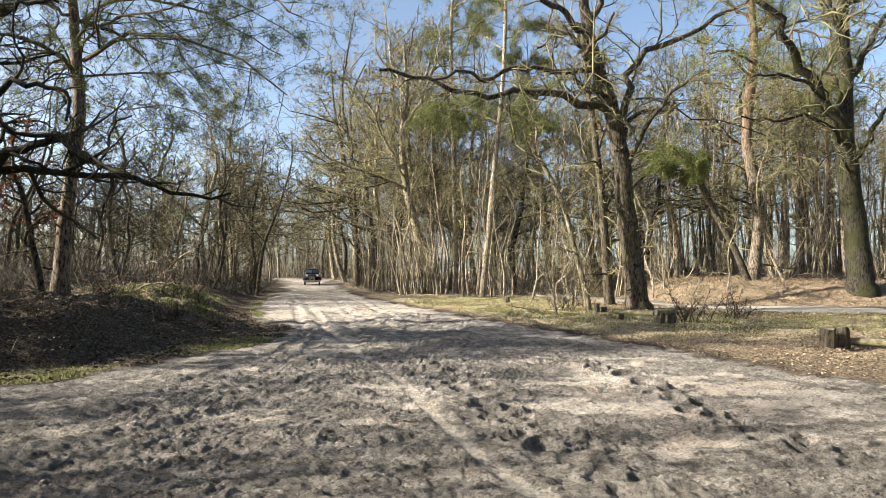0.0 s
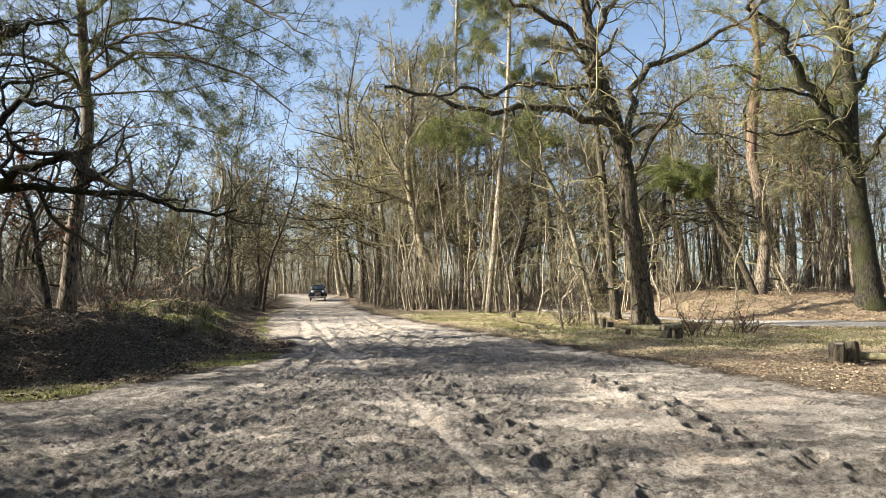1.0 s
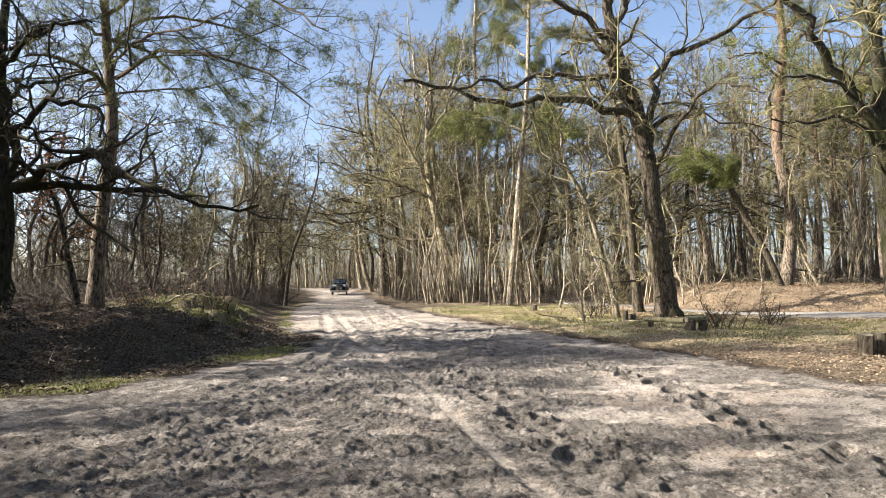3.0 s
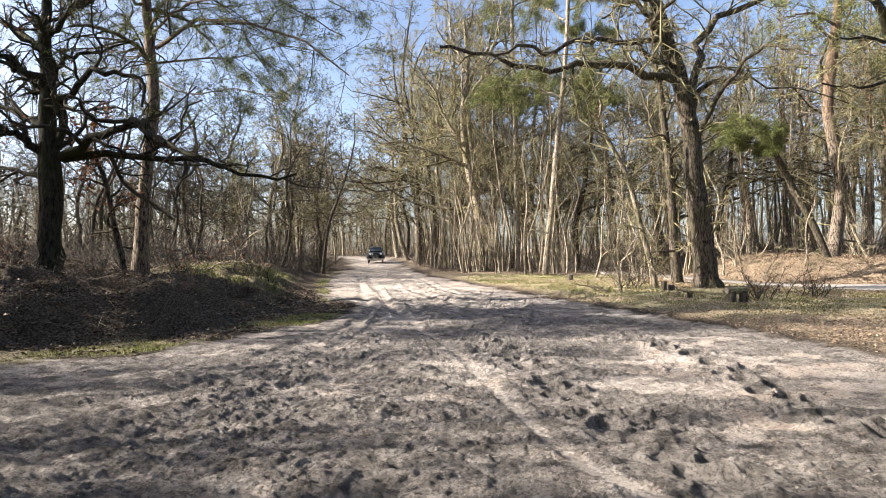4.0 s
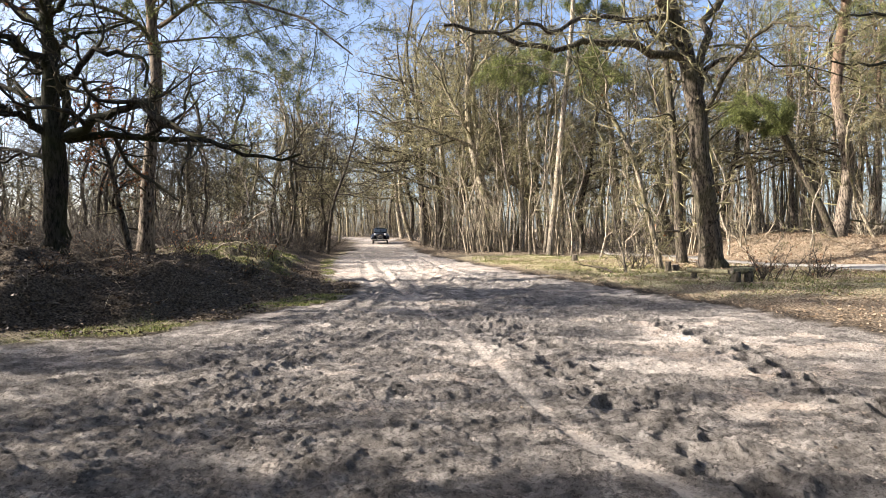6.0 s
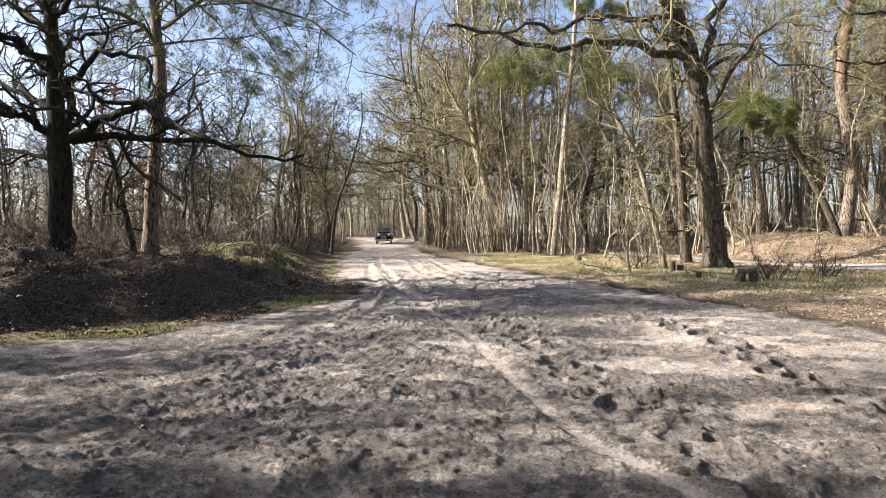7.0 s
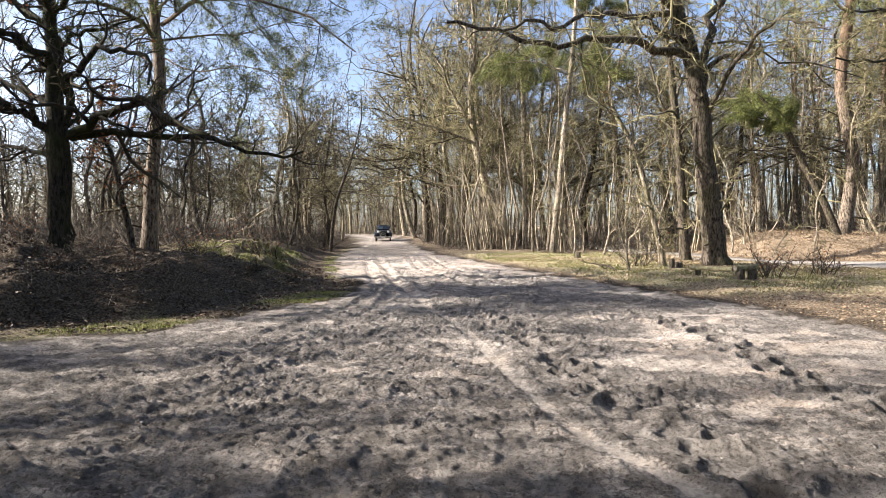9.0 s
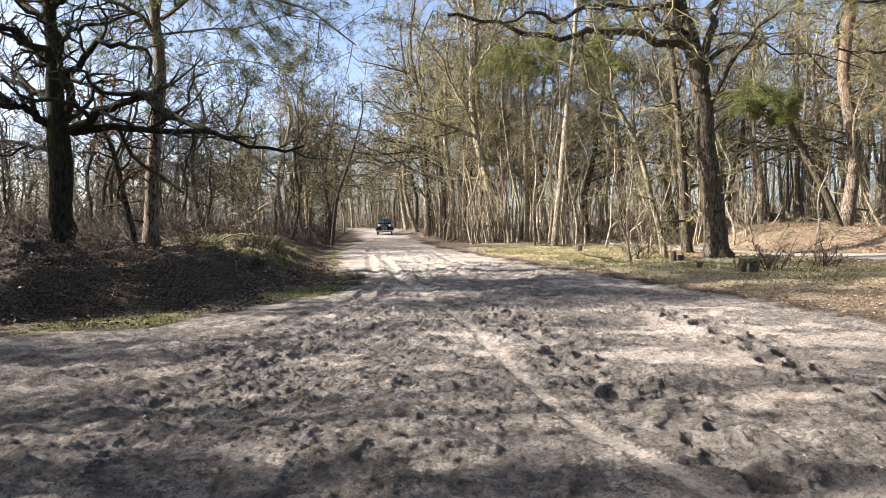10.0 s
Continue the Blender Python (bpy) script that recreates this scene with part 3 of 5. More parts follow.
OAK_MOUND = dict(
    trunk=[(19.62, 30.0, 0.65), (19.56, 30.0, 1.39), (19.36, 30.0, 3.24), (19.15, 30.0, 5.63), (18.94, 30.0, 8.04), (19.07, 30.0, 11.27), (18.95, 30.0, 14.53), (18.76, 30.0, 17.81), (18.95, 30.0, 20.57)],
    radii=[0.82, 0.635, 0.556, 0.516, 0.45, 0.317, 0.265, 0.172, 0.093],
    limbs=[
        ([(18.94, 30.0, 8.04), (17.68, 29.6, 9.95), (16.56, 29.2, 11.23), (15.33, 28.8, 12.58), (14.13, 28.4, 13.84), (12.95, 28.0, 15.2)], 0.291),
        ([(19.05, 30.0, 10.46), (20.55, 30.67, 12.32), (22.02, 31.33, 14.54), (23.41, 32.0, 17.14)], 0.185),
        ([(18.3, 30.0, 9.39), (16.49, 28.67, 10.07), (14.27, 27.33, 10.17), (12.65, 26.0, 9.52)], 0.106),
        ([(18.97, 30.0, 12.9), (19.07, 32.0, 15.39), (19.4, 34.0, 18.73)], 0.159),
        ([(19.04, 30.0, 6.44), (19.6, 29.0, 8.09), (19.83, 28.0, 9.12), (20.58, 27.0, 9.58)], 0.159),
        ([(19.0, 30.0, 7.5), (17.4, 28.8, 8.3), (15.6, 27.6, 8.4), (13.8, 26.6, 7.9), (12.0, 25.8, 7.9)], 0.11),
        ([(19.1, 30.0, 6.2), (17.8, 28.4, 6.8), (16.4, 27.0, 6.6), (15.2, 25.8, 5.9)], 0.07),
    ])
OAK_BANK = dict(
    trunk=[(-11.42, 15.1, 0.84), (-11.41, 15.1, 1.3), (-11.39, 15.1, 2.3), (-11.38, 15.1, 3.44), (-11.42, 15.1, 4.72), (-11.44, 15.1, 5.7), (-11.47, 15.1, 6.54), (-11.5, 15.1, 7.52), (-11.39, 15.1, 8.75), (-11.44, 15.1, 10.0)],
    radii=[0.36, 0.28, 0.246, 0.266, 0.206, 0.166, 0.146, 0.12, 0.08, 0.047],
    limbs=[
        ([(-11.11, 15.1, 3.97), (-10.27, 14.85, 4.25), (-9.43, 14.6, 4.56), (-8.63, 14.35, 4.6), (-8.0, 14.1, 4.3), (-7.33, 13.85, 3.92), (-6.68, 13.6, 3.68)], 0.107),
        ([(-11.05, 15.1, 3.93), (-10.02, 15.24, 4.06), (-9.28, 15.39, 3.97), (-8.38, 15.53, 3.96), (-7.4, 15.67, 3.87), (-6.87, 15.81, 3.63), (-5.88, 15.96, 3.48), (-5.33, 16.1, 3.53)], 0.087),
        ([(-11.23, 15.1, 4.22), (-10.98, 14.98, 4.96), (-10.98, 14.85, 5.35), (-10.36, 14.72, 5.5), (-10.0, 14.6, 5.9), (-9.38, 14.48, 5.97), (-8.92, 14.35, 5.79), (-8.43, 14.22, 5.57), (-8.26, 14.1, 4.95)], 0.093),
        ([(-11.57, 15.1, 3.98), (-11.75, 14.72, 4.31), (-11.88, 14.35, 4.52), (-12.0, 13.98, 4.58), (-12.52, 13.6, 4.6)], 0.1),
        ([(-11.54, 15.1, 4.72), (-12.66, 15.6, 5.21), (-13.8, 16.1, 5.7), (-15.42, 16.6, 6.06)], 0.087),
        ([(-11.5, 15.1, 5.73), (-11.67, 14.43, 5.98), (-11.61, 13.77, 6.15), (-11.85, 13.1, 6.21)], 0.093),
        ([(-11.47, 15.1, 3.37), (-12.77, 15.77, 3.77), (-14.16, 16.43, 3.92), (-16.18, 17.1, 3.89)], 0.06),
        ([(-11.41, 15.1, 5.77), (-11.48, 15.6, 6.47), (-11.37, 16.1, 6.86), (-10.82, 16.6, 7.14), (-10.29, 17.1, 7.54)], 0.067),
        ([(-11.16, 15.1, 4.21), (-11.11, 15.73, 4.67), (-11.23, 16.35, 5.39), (-11.2, 16.98, 5.68), (-10.83, 17.6, 5.64)], 0.06),
        ([(-11.47, 15.1, 6.61), (-12.65, 15.6, 7.39), (-14.03, 16.1, 7.99)], 0.08),
        ([(-11.49, 15.1, 6.96), (-10.61, 14.77, 7.49), (-9.64, 14.43, 7.71), (-8.59, 14.1, 7.66)], 0.073),
    ])
PINE_BANK = dict(
    trunk=[(-11.34, 19.0, 1.03), (-11.31, 19.0, 1.47), (-11.26, 19.0, 2.64), (-11.09, 19.0, 4.32), (-10.88, 19.0, 6.36), (-11.0, 19.0, 8.07), (-11.15, 19.0, 9.79), (-11.34, 19.0, 12.39), (-11.43, 19.0, 15.02)],
    radii=[0.352, 0.276, 0.243, 0.226, 0.209, 0.184, 0.159, 0.109, 0.059],
    limbs=[
        ([(-10.78, 19.0, 7.93), (-9.84, 18.4, 8.11), (-8.81, 17.8, 8.27), (-6.97, 17.2, 7.95), (-5.24, 16.6, 7.13), (-3.9, 16.0, 6.11)], 0.075),
        ([(-11.0, 19.0, 9.1), (-10.19, 19.5, 9.92), (-8.66, 20.0, 10.13), (-7.04, 20.5, 9.69), (-5.32, 21.0, 8.75)], 0.067),
        ([(-10.85, 19.0, 7.47), (-9.93, 19.75, 7.79), (-8.84, 20.5, 8.03), (-7.47, 21.25, 8.61), (-6.16, 22.0, 8.5)], 0.042),
        ([(-11.09, 19.0, 9.96), (-9.36, 18.5, 10.58), (-7.17, 18.0, 10.34), (-5.23, 17.5, 9.46), (-3.86, 17.0, 8.47)], 0.075),
        ([(-10.88, 19.0, 6.62), (-12.33, 19.67, 7.41), (-13.84, 20.33, 7.79), (-15.78, 21.0, 7.8)], 0.042),
        ([(-11.11, 19.0, 9.27), (-11.66, 18.0, 9.36), (-12.23, 17.0, 8.93)], 0.059),
        ([(-11.14, 19.0, 10.83), (-9.96, 20.0, 12.59), (-8.0, 21.0, 13.33), (-6.0, 22.0, 12.89)], 0.067),
        ([(-11.22, 19.0, 11.35), (-13.38, 20.0, 12.96), (-15.94, 21.0, 13.53)], 0.059),
        ([(-10.89, 19.0, 6.96), (-9.2, 18.33, 6.28), (-7.61, 17.67, 6.26), (-6.1, 17.0, 5.63)], 0.034),
        ([(-10.96, 19.0, 8.41), (-9.07, 17.67, 8.73), (-7.22, 16.33, 8.34), (-5.69, 15.0, 8.2)], 0.05),
    ])
PINE_MOUND = dict(
    trunk=[(16.35, 34.0, 1.06), (16.48, 34.0, 1.66), (16.74, 34.0, 3.16), (16.81, 34.0, 4.97), (16.4, 34.0, 7.38), (16.25, 34.0, 9.51), (16.6, 34.0, 12.26), (16.73, 34.0, 14.41), (16.48, 34.0, 17.49), (16.69, 34.0, 20.6)],
    radii=[0.66, 0.51, 0.435, 0.42, 0.405, 0.39, 0.36, 0.285, 0.21, 0.12],
    limbs=[
        ([(16.69, 34.0, 13.48), (17.74, 33.33, 14.16), (19.14, 32.67, 13.9), (20.16, 32.0, 13.07)], 0.135),
        ([(16.65, 34.0, 15.02), (15.54, 35.0, 16.69), (14.05, 36.0, 17.44)], 0.12),
        ([(16.55, 34.0, 12.87), (14.9, 33.0, 13.14), (13.02, 32.0, 12.5)], 0.105),
        ([(16.56, 34.0, 16.56), (19.28, 35.5, 18.52), (22.09, 37.0, 19.57)], 0.12),
        ([(16.58, 34.0, 17.8), (14.18, 32.5, 18.57), (11.86, 31.0, 18.07)], 0.105),
    ])
PINE_LEANING = dict(
    trunk=[(15.73, 33.0, 1.31), (15.02, 33.0, 2.82), (14.18, 33.0, 4.43), (13.33, 33.0, 6.19), (12.61, 33.0, 7.21), (11.89, 33.0, 8.04)],
    radii=[0.291, 0.247, 0.233, 0.204, 0.131, 0.073],
    limbs=[
        ([(13.18, 33.0, 6.33), (11.98, 32.5, 6.8), (10.5, 32.0, 7.0)], 0.073),
        ([(12.9, 33.0, 6.92), (12.4, 33.5, 7.5), (11.2, 34.0, 7.8)], 0.066),
        ([(13.47, 33.0, 5.89), (12.8, 32.0, 6.7), (11.8, 31.0, 7.1)], 0.058),
        ([(12.9, 33.0, 6.9), (13.3, 33.2, 7.5), (13.9, 33.4, 7.7)], 0.05),
        ([(12.47, 33.0, 7.36), (11.64, 34.0, 7.9), (10.9, 35.0, 7.9)], 0.058),
    ])
TREE_LEANING = dict(
    trunk=[(-0.74, 42.3, -0.07), (-1.01, 42.3, 1.67), (-1.57, 42.3, 3.91), (-2.09, 42.3, 5.79), (-2.55, 42.3, 8.04), (-2.7, 42.3, 10.68), (-2.41, 42.3, 13.72), (-2.61, 42.3, 16.77)],
    radii=[0.485, 0.41, 0.392, 0.373, 0.336, 0.261, 0.187, 0.112],
    limbs=[
        ([(-1.83, 42.3, 5.04), (-0.91, 42.97, 7.38), (-1.12, 43.63, 10.58), (-0.55, 44.3, 13.89)], 0.168),
        ([(-2.55, 42.3, 8.04), (-3.84, 41.63, 10.17), (-4.88, 40.97, 12.6), (-6.25, 40.3, 14.23)], 0.149),
        ([(-2.71, 42.3, 11.06), (-1.27, 41.97, 13.25), (-0.33, 41.63, 15.78), (-0.15, 41.3, 18.28)], 0.149),
        ([(-2.6, 42.3, 13.34), (-3.63, 43.3, 16.74), (-4.12, 44.3, 20.7)], 0.131),
        ([(-2.47, 42.3, 7.29), (-4.5, 40.97, 7.84), (-6.47, 39.63, 8.34), (-7.95, 38.3, 8.12)], 0.131),
    ])
PINE_PALE = dict(
    trunk=[(0.82, 42.3, 0.07), (0.82, 42.3, 2.79), (0.75, 42.3, 6.16), (0.71, 42.3, 9.93), (0.6, 42.3, 13.34), (0.53, 42.3, 16.77), (0.61, 42.3, 19.83), (0.72, 42.3, 22.91)],
    radii=[0.261, 0.224, 0.205, 0.205, 0.187, 0.168, 0.131, 0.075],
    limbs=[
        ([(0.68, 42.3, 11.63), (-0.51, 40.8, 11.64), (-1.54, 39.3, 10.92)], 0.056),
        ([(0.68, 42.3, 12.58), (2.42, 41.3, 12.5), (3.8, 40.3, 11.88)], 0.056),
        ([(0.6, 42.3, 17.53), (2.55, 43.3, 18.69), (4.2, 44.3, 18.69)], 0.075),
        ([(0.57, 42.3, 16.39), (-0.54, 42.8, 17.33), (-1.31, 43.3, 17.32)], 0.056),
        ([(0.61, 42.3, 19.07), (2.07, 41.3, 19.78), (3.46, 40.3, 18.97)], 0.075),
        ([(0.64, 42.3, 20.6), (-0.93, 43.3, 22.23), (-2.54, 44.3, 22.71)], 0.075),
    ])
PINE_BRIGHT = dict(
    trunk=[(2.33, 37.9, -0.1), (2.47, 37.9, 1.67), (2.75, 37.9, 4.34), (2.95, 37.9, 6.7), (3.23, 37.9, 9.4), (3.51, 37.9, 12.12), (3.69, 37.9, 14.85), (3.76, 37.9, 17.94), (3.95, 37.9, 21.04)],
    radii=[0.351, 0.284, 0.267, 0.251, 0.217, 0.201, 0.184, 0.15, 0.084],
    limbs=[
        ([(3.37, 37.9, 10.3), (1.8, 37.2, 10.9), (0.2, 36.8, 11.0), (-1.2, 36.4, 10.7)], 0.067),
        ([(3.37, 37.9, 10.6), (2.0, 38.8, 11.2), (0.6, 39.3, 11.3), (-0.6, 39.5, 11.0)], 0.067),
        ([(3.4, 37.9, 10.9), (4.4, 37.3, 11.8), (5.3, 36.9, 12.3), (6.2, 36.6, 12.1)], 0.06),
        ([(3.4, 37.9, 10.2), (4.5, 37.0, 10.6), (5.5, 36.4, 10.4), (6.3, 36.0, 9.8)], 0.06),
        ([(3.4, 37.9, 10.5), (4.2, 38.8, 11.2), (5.2, 39.5, 11.4), (6.0, 40.0, 11.2)], 0.06),
        ([(3.51, 37.9, 11.78), (4.72, 36.4, 10.39), (5.61, 34.9, 9.41)], 0.067),
        ([(3.69, 37.9, 14.85), (2.29, 38.9, 16.25), (1.28, 39.9, 16.27)], 0.084),
        ([(3.69, 37.9, 15.53), (5.21, 37.4, 16.03), (6.46, 36.9, 15.5)], 0.084),
        ([(3.76, 37.9, 17.94), (5.09, 38.9, 19.78), (7.01, 39.9, 20.25)], 0.084),
        ([(3.76, 37.9, 17.25), (2.48, 36.4, 17.95), (1.13, 34.9, 17.6)], 0.084),
        ([(3.58, 37.9, 13.48), (5.13, 39.4, 14.66), (6.78, 40.9, 14.79)], 0.067),
    ])
TREE_CROOKED = dict(
    trunk=[(5.68, 24.95, -0.02), (5.51, 24.95, 0.99), (5.19, 24.95, 2.3), (4.83, 24.95, 3.74), (4.44, 24.95, 4.84), (3.96, 24.95, 5.73), (3.72, 24.95, 6.4), (3.64, 24.95, 7.4)],
    radii=[0.176, 0.121, 0.11, 0.11, 0.099, 0.088, 0.066, 0.044],
    limbs=[
        ([(4.83, 24.95, 3.74), (5.54, 24.45, 4.45), (5.86, 23.95, 5.46)], 0.033),
        ([(4.44, 24.95, 4.84), (4.88, 25.45, 6.16), (4.87, 25.95, 7.64)], 0.044),
        ([(3.96, 24.95, 5.73), (3.17, 24.45, 6.2), (2.46, 23.95, 5.99)], 0.033),
        ([(5.19, 24.95, 2.3), (4.63, 25.45, 2.77), (4.03, 25.95, 2.56)], 0.028),
    ])
TREE_BY_OAK = dict(
    trunk=[(7.52, 28.9, -0.08), (7.39, 28.9, 1.65), (7.3, 28.9, 3.18), (7.21, 28.9, 4.97), (6.97, 28.9, 7.03), (6.78, 28.9, 8.84), (6.47, 28.9, 10.92), (6.1, 28.9, 13.01)],
    radii=[0.331, 0.242, 0.229, 0.217, 0.191, 0.153, 0.115, 0.076],
    limbs=[
        ([(7.21, 28.9, 4.97), (6.71, 29.57, 6.63), (6.34, 30.23, 8.63), (6.22, 30.9, 10.73)], 0.089),
        ([(6.97, 28.9, 7.03), (8.0, 30.4, 9.22), (8.56, 31.9, 11.89)], 0.076),
        ([(6.78, 28.9, 8.84), (5.46, 28.4, 9.99), (4.75, 27.9, 11.35)], 0.076),
        ([(7.22, 28.9, 5.49), (7.57, 27.9, 6.1), (8.25, 26.9, 6.18)], 0.051),
    ])
TREE_DARK = dict(
    trunk=[(-7.3, 58.0, 0.02), (-7.67, 58.0, 3.24), (-8.1, 58.0, 6.06), (-8.42, 58.0, 8.37), (-8.84, 58.0, 10.95), (-9.48, 58.0, 14.06), (-10.01, 58.0, 17.17), (-10.1, 58.0, 19.0), (-10.3, 58.0, 21.5)],
    radii=[0.46, 0.358, 0.332, 0.307, 0.23, 0.179, 0.102, 0.06, 0.02],
    limbs=[
        ([(-8.21, 58.0, 7.34), (-9.53, 57.0, 8.51), (-11.11, 56.0, 8.88), (-12.85, 55.0, 8.51)], 0.153),
        ([(-8.42, 58.0, 8.63), (-6.97, 58.67, 11.06), (-6.53, 59.33, 14.34), (-6.09, 60.0, 17.71)], 0.153),
        ([(-8.74, 58.0, 10.43), (-11.11, 58.5, 12.6), (-12.79, 59.0, 14.8)], 0.128),
        ([(-7.68, 58.0, 3.75), (-9.26, 57.0, 4.97), (-10.59, 56.0, 5.41)], 0.077),
    ])


def tree(name, label, spec, rng, bark_mat, twig_mat, auto=0, limb_len=0.3, limb_from=0.35, branches=9, twigs=9, sprays=7, gnarl=0.22,
         needles=0, leaves=0, category="tree", rest=True, lift=0.04, group="", least=0.0075, twig_len=0.42, dead=0, limb_angle=62, near=True, tuft=0.16, branch_len=0.6, thick=0.58, slim=0.9, blade=0.045):
    """A tree: trunk, main limbs, the crown of branches and twigs, and what grows on them."""
    pts = [tuple(p) for p in spec["trunk"]]
    radii = [slim * r for r in spec["radii"]]
    x0, y0, z0 = pts[0]
    if rest:
        z0 = ground_z(x0, y0)
    origin = np.array([x0, y0, z0])
    pts[0] = (x0, y0, z0 - 0.12)
    root = new(name)
    root.location = origin
    tagged(root, label, category, group)
    line, rad = curve(pts, radii, 3 * len(pts) if near else 12, rng, radii[0] * 0.05)
    line = line - origin
    wood = [tubes(line[None], rad[None], 12 if near else 7, knots=0.035, rng=rng)]
    P, R = [], []
    K = 16 if near else 7
    for lp, lr in spec.get("limbs", ()):
        a, b = curve(lp, np.linspace(lr, lr * 0.28, len(lp)) * slim / 0.9, K, rng, lr * 0.55)
        P.append(a - origin)
        R.append(b)
    if auto:
        a, b = sprout(line[None], rad[None], rng, auto, limb_from, 0.97, limb_angle, limb_len, K, gnarl * 0.7, lift, 0.5)
        P += list(a)
        R += list(b)
    P, R = np.array(P), np.array(R)
    if near:
        child("trunk", mesh_of("trunk", wood, bark_mat), root)
        for a, b in zip(P, R):
            child("limb", mesh_of("limb", [tubes(a[None], b[None], 7, knots=0.05, rng=rng)], bark_mat), root)
    else:
        child("trunk", mesh_of("trunk", wood + [tubes(P, R, 4)], bark_mat), root)
    ends = []
    if dead:
        a, b = sprout(line[None], rad[None], rng, dead, 0.12, 0.6, 80, 0.1, 4, 0.25, 0, 0.2, 0.01)
        ends.append(tubes(a, b, 3))
    P = np.concatenate([P, sprout(line[None], rad[None], rng, 1, 0.97, 0.99, 10, 0.05, K, gnarl, 0.1, 0.8)[0]])
    R = np.concatenate([R, np.full((1, K), rad[-1] * 0.7)])
    BP, BR = sprout(P, R, rng, branches, 0.12, 0.99, 52, branch_len, 7 if near else 5, gnarl, lift, thick, least * 1.5)
    ends.append(tubes(BP, BR, 4 if near else 3))
    if near:
        TP, TR = sprout(BP, BR, rng, twigs, 0.1, 1.0, 48, twig_len, 4, gnarl * 1.1, lift, 0.6, least * 1.1)
        ends.append(tubes(TP, TR, 3))
    else:
        TP, TR = sprout(BP, BR, rng, twigs, 0.08, 1.0, 50, twig_len, 3, 0.42, lift, 0.8, least * 1.1)
        ends.append(tubes(TP, TR, 3))
    if sprays:
        SP, SR = sprout(TP, TR, rng, sprays, 0.08, 1.0, 46, 0.42, 2, 0.15, lift, 0.75, least)
        ends.append(spikes(SP, SR[:, 0]))
    tagged(child("crown", mesh_of("crown", ends, twig_mat), root), kind="stuff")
    along = TP[:, 1:].reshape(-1, 3)
    if needles:
        span = np.linalg.norm(TP[:, -1] - TP[:, 0], axis=1) ** 1.5
        pick = rng.choice(len(TP), needles, p=span / span.sum()) * (TP.shape[1] - 1) + rng.integers(0, TP.shape[1] - 1, needles)
        axes = unit((TP[:, 1:] - TP[:, :-1]).reshape(-1, 3)[pick])
        v = needle_tufts(along[pick] + rng.standard_normal((needles, 3)) * tuft * 0.5, axes, rng, 9, tuft, tuft * blade)
        tagged(child("foliage", mesh_of("foliage", [v], NEEDLES, False), root, "green pine needles"), kind="stuff")
    if leaves:
        pick = rng.permutation(len(along))[:leaves]
        v = small_leaves(along[pick] + rng.standard_normal((len(pick), 3)) * 0.04, rng, 0.09)
        tagged(child("foliage", mesh_of("foliage", [v], BROWN_LEAVES, False), root, "withered brown leaves"), kind="stuff")
    return root


def rng_of(seed):
    return np.random.default_rng(seed)


tree("oak_tree", "mature bare oak with grey furrowed bark and pale twigs", OAK_CROSSING, rng_of(1), OAK_BARK, TWIGS, auto=10, limb_len=0.26, limb_from=0.38, branches=16, twigs=10, sprays=8, gnarl=0.42, leaves=200, thick=0.36, twig_len=0.38, branch_len=0.5, least=0.006, dead=30)
tree("oak_tree", "large bare oak with mossy bark on a low mound", OAK_MOUND, rng_of(2), SHADED_MOSSY_BARK, TWIGS, auto=5, limb_len=0.27, limb_from=0.5, branches=13, twigs=9, sprays=7, gnarl=0.44, thick=0.36, twig_len=0.38, branch_len=0.5, least=0.0065)
tree("oak_tree", "dark gnarled bare oak with crooked limbs on the bank", OAK_BANK, rng_of(3), SHADED_MOSSY_BARK, SHADED_TWIGS, auto=4, limb_len=0.25, limb_from=0.5, branches=12, twigs=8, sprays=6, gnarl=0.34, leaves=260, least=0.007, branch_len=0.45, thick=0.7, slim=1.05)
tree("pine_tree", "tall Scots pine with drooping green branches on the bank", PINE_BANK, rng_of(4), PINE_BARK, SHADED_TWIGS, auto=10, limb_len=0.33, limb_from=0.55, branches=13, twigs=5, sprays=0, gnarl=0.16, needles=11000, lift=-0.02, dead=12, limb_angle=80, tuft=0.15, branch_len=0.6, blade=0.045, twig_len=0.5, slim=0.85)
tree("pine_tree", "thick Scots pine with orange upper bark on the mound", PINE_MOUND, rng_of(5), PINE_BARK, TWIGS, auto=6, limb_len=0.16, limb_from=0.6, branches=9, twigs=6, sprays=0, gnarl=0.14, needles=2600, dead=10, limb_angle=75, tuft=0.24, branch_len=0.7, twig_len=0.5, lift=0.01, slim=0.68)
tree("pine_tree", "small leaning pine with one dark green tuft of needles", PINE_LEANING, rng_of(6), OAK_BARK, TWIGS, auto=2, limb_len=0.12, limb_from=0.85, branches=10, twigs=6, sprays=0, gnarl=0.14, needles=5200, limb_angle=80, tuft=0.16, branch_len=0.3, twig_len=0.5, lift=0.0, slim=0.70)
tree("woodland_tree", "leaning bare tree at the edge of the sandy road", TREE_LEANING, rng_of(7), WOOD_BARK, TWIGS, auto=6, limb_len=0.4, limb_from=0.4, branches=10, twigs=9, sprays=6, gnarl=0.2, least=0.012, slim=0.72)
tree("pine_tree", "slender pale-barked pine among thin stems", PINE_PALE, rng_of(8), PALE_BARK, TWIGS, auto=7, limb_len=0.15, limb_from=0.62, branches=8, twigs=6, sprays=0, gnarl=0.16, needles=3000, limb_angle=80, tuft=0.24, branch_len=0.45, twig_len=0.5, lift=0.0, slim=0.75)
